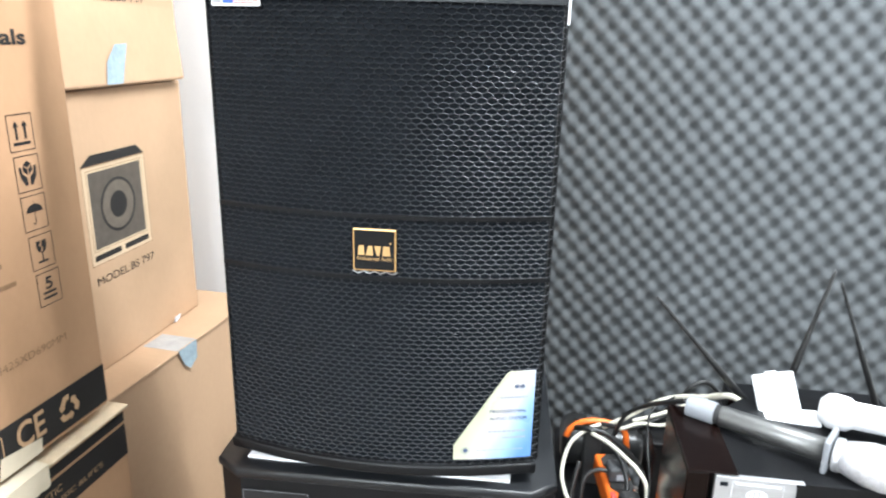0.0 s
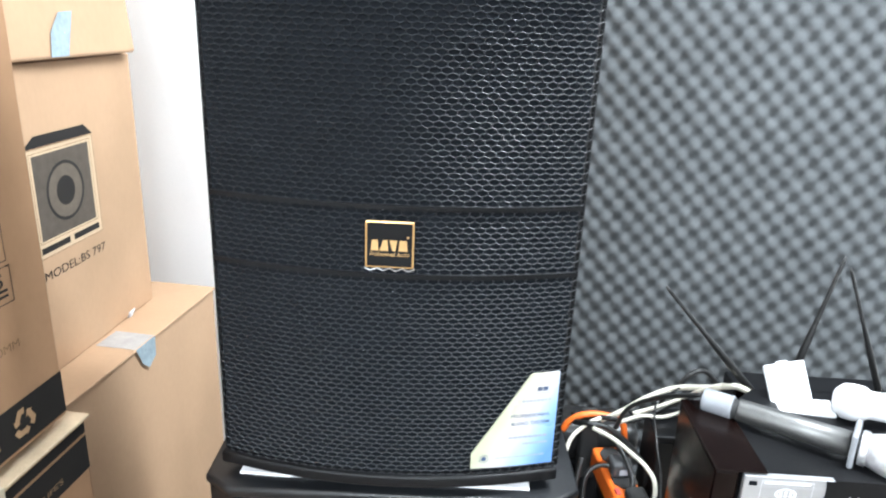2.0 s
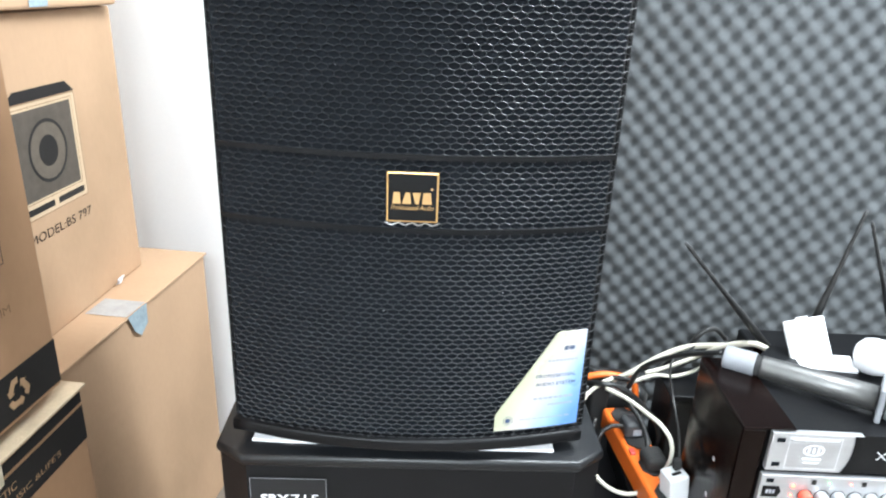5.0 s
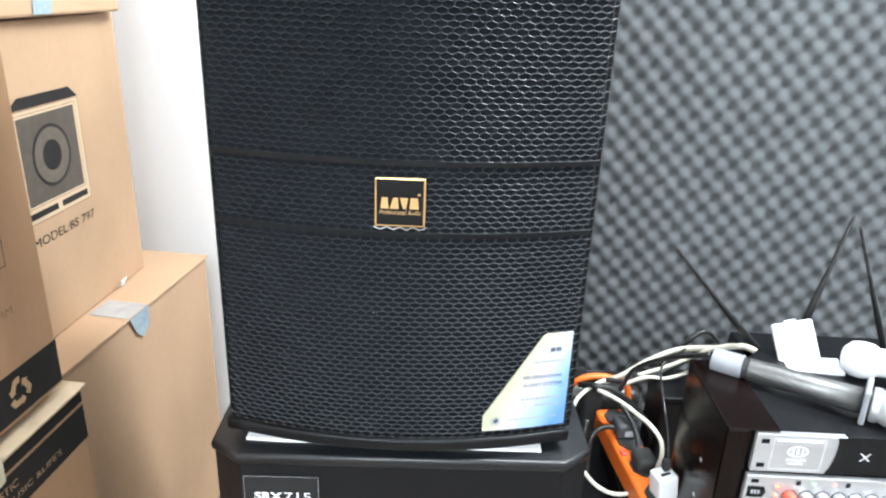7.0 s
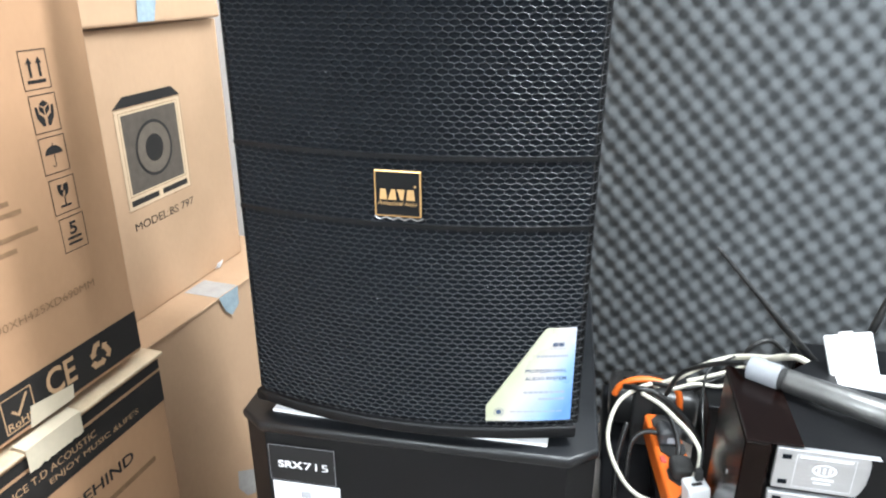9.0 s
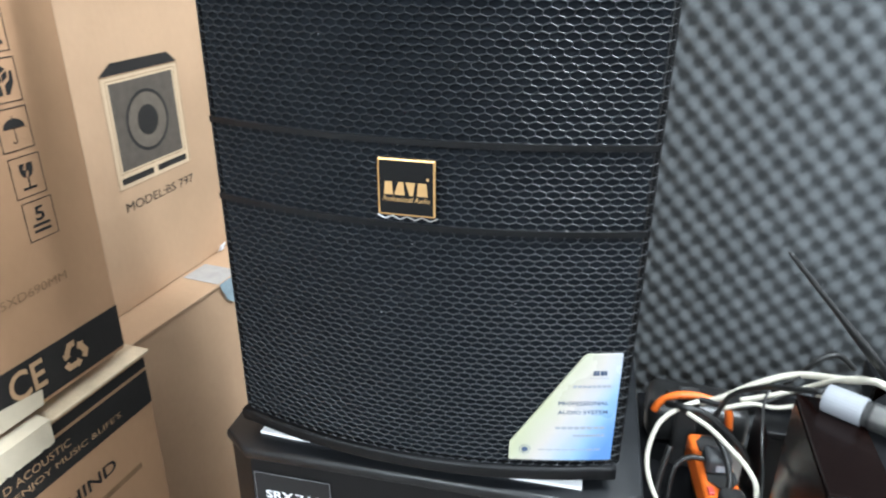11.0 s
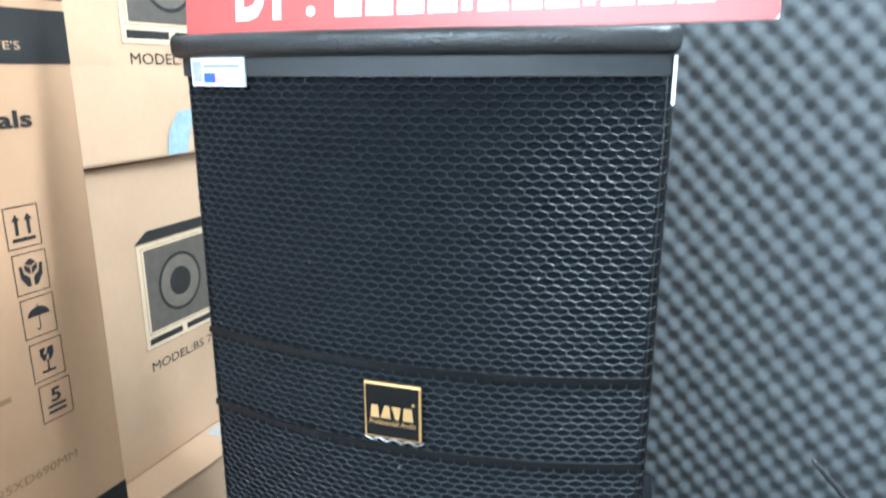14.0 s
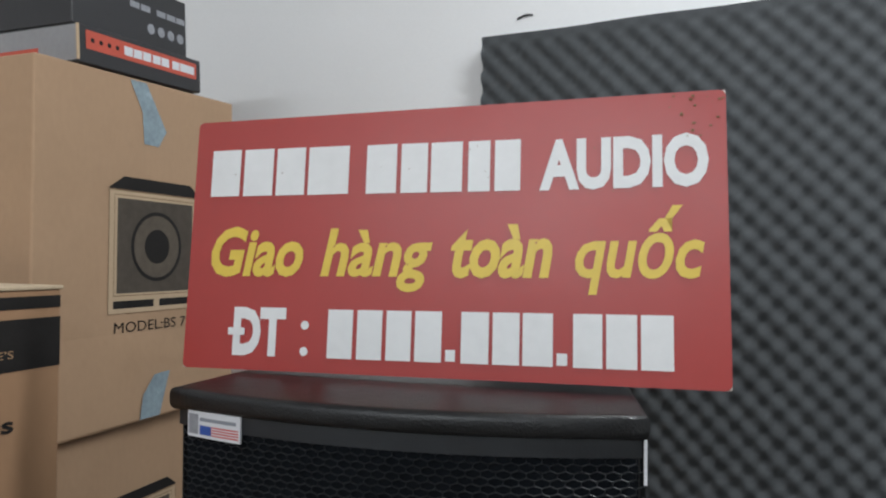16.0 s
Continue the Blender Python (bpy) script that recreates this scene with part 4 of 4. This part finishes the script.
def rack_unit():
    """The upper unit: silver front with a printed panel, dark display to its side."""
    ru = thing("audio_processor", "black rack-mount audio unit with a silver front panel", "audio processor", pose(0.2145, 0.727, 0.760))
    part("case", slab([(0.0, 0.006), (0.470, 0.006), (0.470, 0.19), (0.075, 0.19), (0.0, 0.112)], 0.003, 0.0455, 0.001), BLACK_SMOOTH, ru)
    part("front_panel", boxed(-0.001, 0.092, -0.001, 0.006, 0.0, 0.047, r=0.0006, seg=1), METAL, ru, "silver front panel")
    part("dark_panel", boxed(0.092, 0.477, 0.0, 0.006, 0.0, 0.047, r=0.0006, seg=1), BLACK_SMOOTH, ru)
    F = plane((0, -0.001, 0), (1, 0, 0), (0, 0, 1))
    for z in (0.0055, 0.0355):
        bm = bmesh.new()
        ink(bm, F, rect(0.004, z, 0.0125, z + 0.0055), 0.0004)
        part("mounting_slot", bm, VOID, ru)
    bm = bmesh.new()
    outline(bm, F, 0.017, 0.004, 0.071, 0.043, 0.0006, 0.0004)
    ink(bm, F, rect(0.020, 0.0390, 0.068, 0.0415), 0.0005)
    part("panel_line", bm, WHITE_STICKER, ru)
    bm = bmesh.new()
    pts = [(0.076, 0.0005), (0.0921, 0.0005), (0.0921, 0.0465), (0.082, 0.0465), (0.0835, 0.040), (0.0838, 0.030), (0.0828, 0.018), (0.0800, 0.008)]
    ink(bm, F, pts, 0.0006)
    part("curved_edge", bm, BLACK_SMOOTH, ru)
    bm = bmesh.new()
    ring(bm, F, 0.044, 0.027, 0.0088, 0.0112, 0.0005, ry=0.62)
    for x in (0.039, 0.044, 0.049):
        ink(bm, F, rect(x - 0.0012, 0.0235, x + 0.0012, 0.0305), 0.0005)
    for y0, y1, w in ((0.0150, 0.0178, 0.010), (0.0108, 0.0128, 0.008)):
        ink(bm, F, rect(0.044 - w, y0, 0.044 + w, y1), 0.0005)
    part("emblem", bm, WHITE_STICKER, ru, "plain white emblem")
    bm = bmesh.new()
    for s in (-1, 1):
        ink(bm, F, [(0.114 - 0.005 * s, 0.019), (0.1155 - 0.005 * s, 0.019), (0.115 + 0.005 * s, 0.029), (0.1135 + 0.005 * s, 0.029)], 0.0006)
    part("cross_mark", bm, WHITE_STICKER, ru)


def mixer_unit():
    ru = thing("audio_mixer", "silver rack-mount mixer with knobs and lit red and green lamps", "audio mixer", pose(0.212, 0.724, 0.7105))
    part("case", slab([(0.002, 0.006), (0.472, 0.006), (0.472, 0.19), (0.077, 0.19), (0.002, 0.112)], 0.002, 0.0455, 0.001), BLACK_SMOOTH, ru)
    part("front_panel", boxed(-0.001, 0.478, -0.001, 0.006, 0.0, 0.0455, r=0.0006, seg=1), METAL, ru, "silver front panel")
    F = plane((0, -0.001, 0), (1, 0, 0), (0, 0, 1))
    bm = bmesh.new()
    ink(bm, F, rect(0.004, 0.0365, 0.0120, 0.0415), 0.0004)
    part("mounting_slot", bm, VOID, ru)
    bm = bmesh.new()
    ink(bm, F, [(0.002, 0.018), (0.019, 0.018), (0.022, 0.025), (0.019, 0.032), (0.002, 0.032)], 0.0004)
    part("name_patch", bm, BLACK_SMOOTH, ru)
    bm = bmesh.new()
    for k in range(3):
        ink(bm, F, rect(0.006 + 0.0035 * k, 0.0225, 0.0085 + 0.0035 * k, 0.0275), 0.0006)
    part("emblem", bm, GREY_PRINT, ru, "plain pale emblem")
    for k in range(16):
        x = 0.0475 + 0.0175 * k
        c = METAL if k else CARTON_RED
        part("knob", lathe([(0.0068, 0), (0.0066, 0.0085), (0.0056, 0.0105)], axis((x, 0.0, 0.0215), (x, -0.02, 0.0215)), 18), c, ru, "red knob" if not k else "")
        bm = bmesh.new()
        ring(bm, F, x, 0.0215, 0.0072, 0.0080, 0.0004, n=20)
        part("dial_ring", bm, INK, ru)
        if k % 3 == 0:
            bm = bmesh.new()
            ink(bm, F, rect(x + 0.004, 0.036, x + 0.009, 0.042), 0.0006)
            part("button", bm, INK, ru)
    for x, z, m, r in ((0.0335, 0.0330, LED_RED, 0.0024), (0.0330, 0.0215, LED_RED, 0.0016), (0.0705, 0.0385, LED_GREEN, 0.0013), (0.0930, 0.0385, LED_RED, 0.0010)):
        part("lamp", lathe([(r, 0), (r, 0.001), (r * 0.6, 0.002)], axis((x, -0.001, z), (x, -0.02, z)), 12), m, ru)


rack_unit()
mixer_unit()
part_low = slab([(0.206, 0.728), (0.680, 0.728), (0.680, 0.92), (0.285, 0.92), (0.206, 0.84)], 0.668, 0.7085, 0.001)
tagged(part("power_amplifier", part_low, BLACK_SMOOTH), "black rack-mount unit below the mixer", "amplifier")


def microphone():
    a, b = Vector((0.2065, 0.8575, 0.8195)), Vector((0.3640, 0.7560, 0.8245))
    m = axis(a, b)
    mic = thing("wireless_microphone", "gunmetal wireless microphone with a pale grey end collar", "microphone")
    L = (b - a).length
    part("collar", lathe([(0.0115, 0.0), (0.0138, 0.001), (0.0142, 0.005), (0.0142, 0.034), (0.0138, 0.035)], m, 28), GREY_PLASTIC, mic, "pale grey collar", smooth=False)
    part("neck_ring", lathe([(0.0120, 0.035), (0.0120, 0.041)], m, 24), RUBBER, mic)
    part("tube", lathe([(0.0128, 0.041), (0.0132, 0.043), (0.0136, 0.10), (0.0145, L - 0.02)], m, 32), METAL_DARK, mic, smooth=True)
    part("head", lathe([(0.0175, L - 0.012), (0.0215, L), (0.0250, L + 0.014), (0.0255, L + 0.028), (0.022, L + 0.042), (0.012, L + 0.052), (0.002, L + 0.054)], m, 28), SILVER, mic, "silver mesh head", smooth=True)
    part("head_ring", lathe([(0.0185, L - 0.020), (0.0195, L - 0.018), (0.0195, L - 0.013), (0.0185, L - 0.012)], m, 24), METAL, mic)
    # clear bracket round the tube
    q = axis(a + (b - a) * 0.865, b)
    bm = bmesh.new()
    box(bm, -0.022, 0.022, -0.018, 0.022, -0.003, 0.003, r=0.002)
    bm.transform(q)
    part("bracket", bm, GREY_PLASTIC, mic, "pale plastic bracket")
    part("tail_cord", tubed([(0.204, 0.858, 0.8245), (0.186, 0.885, 0.806), (0.172, 0.94, 0.768), (0.150, 0.975, 0.730), (0.138, 0.985, 0.690)], 0.0032), CABLE_BLACK, mic, smooth=True)


microphone()


def receiver():
    rc = thing("wireless_receiver", "black wireless receiver with three whip antennas behind the rack", "wireless receiver", pose(0.21, 0.948, 0))
    part("stand", boxed(0.090, 0.30, 0.005, 0.075, 0.0, 0.738, r=0.002), BLACK_SMOOTH, rc)
    part("case", boxed(0.085, 0.30, 0.0, 0.08, 0.738, 0.772, r=0.003), BLACK_SMOOTH, rc)

    def whip(p, q, w):
        d = Vector(q) - Vector(p)
        part("antenna", lathe([(w, 0), (w, d.length * 0.35), (w * 0.62, d.length * 0.6), (w * 0.5, d.length * 0.97), (w * 0.25, d.length)], axis(p, q), 12), CABLE_BLACK, rc, smooth=True)

    whip((0.104, 0.006, 0.773), (-0.041, 0.0, 0.929), 0.0052)
    whip((0.142, 0.012, 0.773), (0.184, 0.016, 0.977), 0.0050)
    whip((0.276, 0.016, 0.773), (0.194, 0.017, 0.962), 0.0045)


receiver()


def stand_plate():
    st = thing("charging_stand", "white plastic charging stand with two black knobs", "charging stand", pose(0.329, 0.890, 0.8085, -30, -6, 12))
    part("back_plate", boxed(-0.0280, 0.0280, 0.0, 0.006, -0.008, 0.046, r=0.0025), WHITE_PLASTIC, st)
    part("tab", boxed(-0.010, 0.006, 0.001, 0.005, 0.044, 0.0485, r=0.0012), WHITE_PLASTIC, st)
    bm = bmesh.new()
    box(bm, -0.022, 0.044, -0.030, 0.004, -0.006, 0.000, r=0.002)
    bm.transform(Matrix.Rotation(radians(30), 4, "X") @ Matrix.Rotation(radians(-22), 4, "Z"))
    part("base", bm, WHITE_PLASTIC, st)
    for x in (-0.012, 0.004):
        part("knob", lathe([(0.0055, 0), (0.0055, 0.005), (0.004, 0.006)], axis((x, 0.0, -0.0085), (x, -0.02, -0.0065)), 14), INK, st, "black knob")


stand_plate()
wc = thing("foam_windscreen", "white foam windscreen lying behind the microphone", "windscreen")
part("cover", lathe([(0.004, 0), (0.014, 0.002), (0.021, 0.010), (0.0225, 0.020), (0.021, 0.032), (0.017, 0.038), (0.017, 0.085), (0.012, 0.092)], axis((0.363, 0.862, 0.8285), (0.45, 0.842, 0.826)), 24), PAPER, wc, smooth=True)


def power_strip():
    ps = thing("power_strip", "orange power strip with black sockets and a dark plug", "power strip", pose(0.142, 0.980, 0.632, 0, 0, 7.2))
    # runs along local y, sockets on top
    part("body", boxed(-0.0215, 0.0215, -0.168, 0.045, -0.036, 0.0, r=0.006, seg=3), ORANGE, ps)
    for k in range(4):
        y = 0.018 - 0.056 * k
        o = [(0.003 + 0.0185 * math.cos(radians(22.5 + 45 * i)), y + 0.0215 * math.sin(radians(22.5 + 45 * i))) for i in range(8)]
        part("socket", slab(o, -0.001, 0.0022, 0.0008), RUBBER, ps)
    plug = part("plug", boxed(-0.016, 0.014, -0.038, -0.008, 0.002, 0.026, r=0.006, seg=3), GREY_DARK, ps, "dark grey mains plug")
    part("label_patch", boxed(-0.005, 0.007, -0.0385, -0.0375, 0.008, 0.017), GREY_PRINT, plug)
    part("cord", tubed([(-0.014, -0.024, 0.014), (-0.034, -0.024, 0.014), (-0.052, -0.032, 0.000), (-0.058, -0.05, -0.05)], 0.0034), CABLE_BLACK, plug, smooth=True)
    plug = part("plug", boxed(-0.012, 0.016, -0.110, -0.076, 0.002, 0.022, r=0.007, seg=3), RUBBER, ps, "black mains plug")
    part("cord", tubed([(0.0, -0.078, 0.014), (0.004, -0.060, 0.022), (0.002, -0.030, 0.034), (-0.010, 0.0, 0.046)], 0.0038), CABLE_BLACK, plug, smooth=True)
    part("switch", boxed(-0.018, -0.011, -0.070, -0.058, -0.001, 0.003, r=0.001), FLAG_RED, ps, "small red switch")


power_strip()
hd = thing("cable_reel_grip", "orange plastic grip loop lying behind the power strip", "cable reel")
part("grip", tubed([(0.070, 1.03, 0.652), (0.078, 1.03, 0.668), (0.098, 1.03, 0.681), (0.128, 1.03, 0.683), (0.158, 1.03, 0.672), (0.166, 1.03, 0.640)], 0.0050, sides=10), ORANGE, hd, smooth=True)
part("post", boxed(0.100, 0.128, 1.036, 1.062, 0.562, 0.676, r=0.004), RUBBER, hd)
st = thing("equipment_case", "black equipment case standing below the power strip", "equipment case")
part("body", boxed(0.060, 0.180, 0.740, 1.20, 0.0, 0.550, r=0.004), BLACK_SMOOTH, st)
part("lid", boxed(0.058, 0.182, 0.738, 1.202, 0.550, 0.562, r=0.004), BLACK_SMOOTH, st)
part("riser", boxed(0.128, 0.170, 0.800, 1.015, 0.562, 0.596, r=0.002), BLACK_SMOOTH, st)
bg = thing("tool_bag", "soft black bag standing behind the power strip", "bag")
bm = bmesh.new()
box(bm, 0.066, 0.205, 1.08, 1.16, 0.562, 0.628, r=0.018, seg=3)
for v in bm.verts:
    v.co += Vector((0, 1, 1)) * 0.006 * noise.noise(v.co * 30)
part("body", bm, CABLE_BLACK, bg, smooth=True)
part("strap", tubed([(0.195, 1.11, 0.622), (0.245, 1.08, 0.705), (0.262, 1.075, 0.735), (0.285, 1.08, 0.742), (0.310, 1.09, 0.720)], 0.0038), CABLE_BLACK, bg, smooth=True)
# plain black box, added to darken the gap between power strip and rack
pr = thing("black_filler_box", "plain black box added to fill the dark gap behind the rack", "power conditioner")
part("body", boxed(0.192, 0.297, 0.958, 1.036, 0.0, 0.690, r=0.003), BLACK_SMOOTH, pr)
part("lid", boxed(0.190, 0.299, 0.956, 1.038, 0.690, 0.698, r=0.002), BLACK_SMOOTH, pr)
bm = bmesh.new()
box(bm, -0.0135, 0.0135, -0.013, 0.013, 0, 0.040, r=0.003)
box(bm, -0.004, 0.004, -0.005, -0.003, 0.0398, 0.0404)
CHARGER = pose(0.170, 0.834, 0.628, 0, -8, 18)
bm.transform(CHARGER)
ch = tagged(part("phone_charger", bm, WHITE_PLASTIC), "white plug-in phone charger on the power strip", "phone charger")
bm = bmesh.new()
box(bm, -0.006, 0.006, -0.0055, -0.0015, 0.0402, 0.0412)
bm.transform(CHARGER)
part("charger_port", bm, INK, ch)
bm = bmesh.new()
box(bm, 0.001, 0.010, 0.0, 0.008, 0.040, 0.056, r=0.001, seg=1)
bm.transform(CHARGER)
part("usb_plug", bm, RUBBER, ch)


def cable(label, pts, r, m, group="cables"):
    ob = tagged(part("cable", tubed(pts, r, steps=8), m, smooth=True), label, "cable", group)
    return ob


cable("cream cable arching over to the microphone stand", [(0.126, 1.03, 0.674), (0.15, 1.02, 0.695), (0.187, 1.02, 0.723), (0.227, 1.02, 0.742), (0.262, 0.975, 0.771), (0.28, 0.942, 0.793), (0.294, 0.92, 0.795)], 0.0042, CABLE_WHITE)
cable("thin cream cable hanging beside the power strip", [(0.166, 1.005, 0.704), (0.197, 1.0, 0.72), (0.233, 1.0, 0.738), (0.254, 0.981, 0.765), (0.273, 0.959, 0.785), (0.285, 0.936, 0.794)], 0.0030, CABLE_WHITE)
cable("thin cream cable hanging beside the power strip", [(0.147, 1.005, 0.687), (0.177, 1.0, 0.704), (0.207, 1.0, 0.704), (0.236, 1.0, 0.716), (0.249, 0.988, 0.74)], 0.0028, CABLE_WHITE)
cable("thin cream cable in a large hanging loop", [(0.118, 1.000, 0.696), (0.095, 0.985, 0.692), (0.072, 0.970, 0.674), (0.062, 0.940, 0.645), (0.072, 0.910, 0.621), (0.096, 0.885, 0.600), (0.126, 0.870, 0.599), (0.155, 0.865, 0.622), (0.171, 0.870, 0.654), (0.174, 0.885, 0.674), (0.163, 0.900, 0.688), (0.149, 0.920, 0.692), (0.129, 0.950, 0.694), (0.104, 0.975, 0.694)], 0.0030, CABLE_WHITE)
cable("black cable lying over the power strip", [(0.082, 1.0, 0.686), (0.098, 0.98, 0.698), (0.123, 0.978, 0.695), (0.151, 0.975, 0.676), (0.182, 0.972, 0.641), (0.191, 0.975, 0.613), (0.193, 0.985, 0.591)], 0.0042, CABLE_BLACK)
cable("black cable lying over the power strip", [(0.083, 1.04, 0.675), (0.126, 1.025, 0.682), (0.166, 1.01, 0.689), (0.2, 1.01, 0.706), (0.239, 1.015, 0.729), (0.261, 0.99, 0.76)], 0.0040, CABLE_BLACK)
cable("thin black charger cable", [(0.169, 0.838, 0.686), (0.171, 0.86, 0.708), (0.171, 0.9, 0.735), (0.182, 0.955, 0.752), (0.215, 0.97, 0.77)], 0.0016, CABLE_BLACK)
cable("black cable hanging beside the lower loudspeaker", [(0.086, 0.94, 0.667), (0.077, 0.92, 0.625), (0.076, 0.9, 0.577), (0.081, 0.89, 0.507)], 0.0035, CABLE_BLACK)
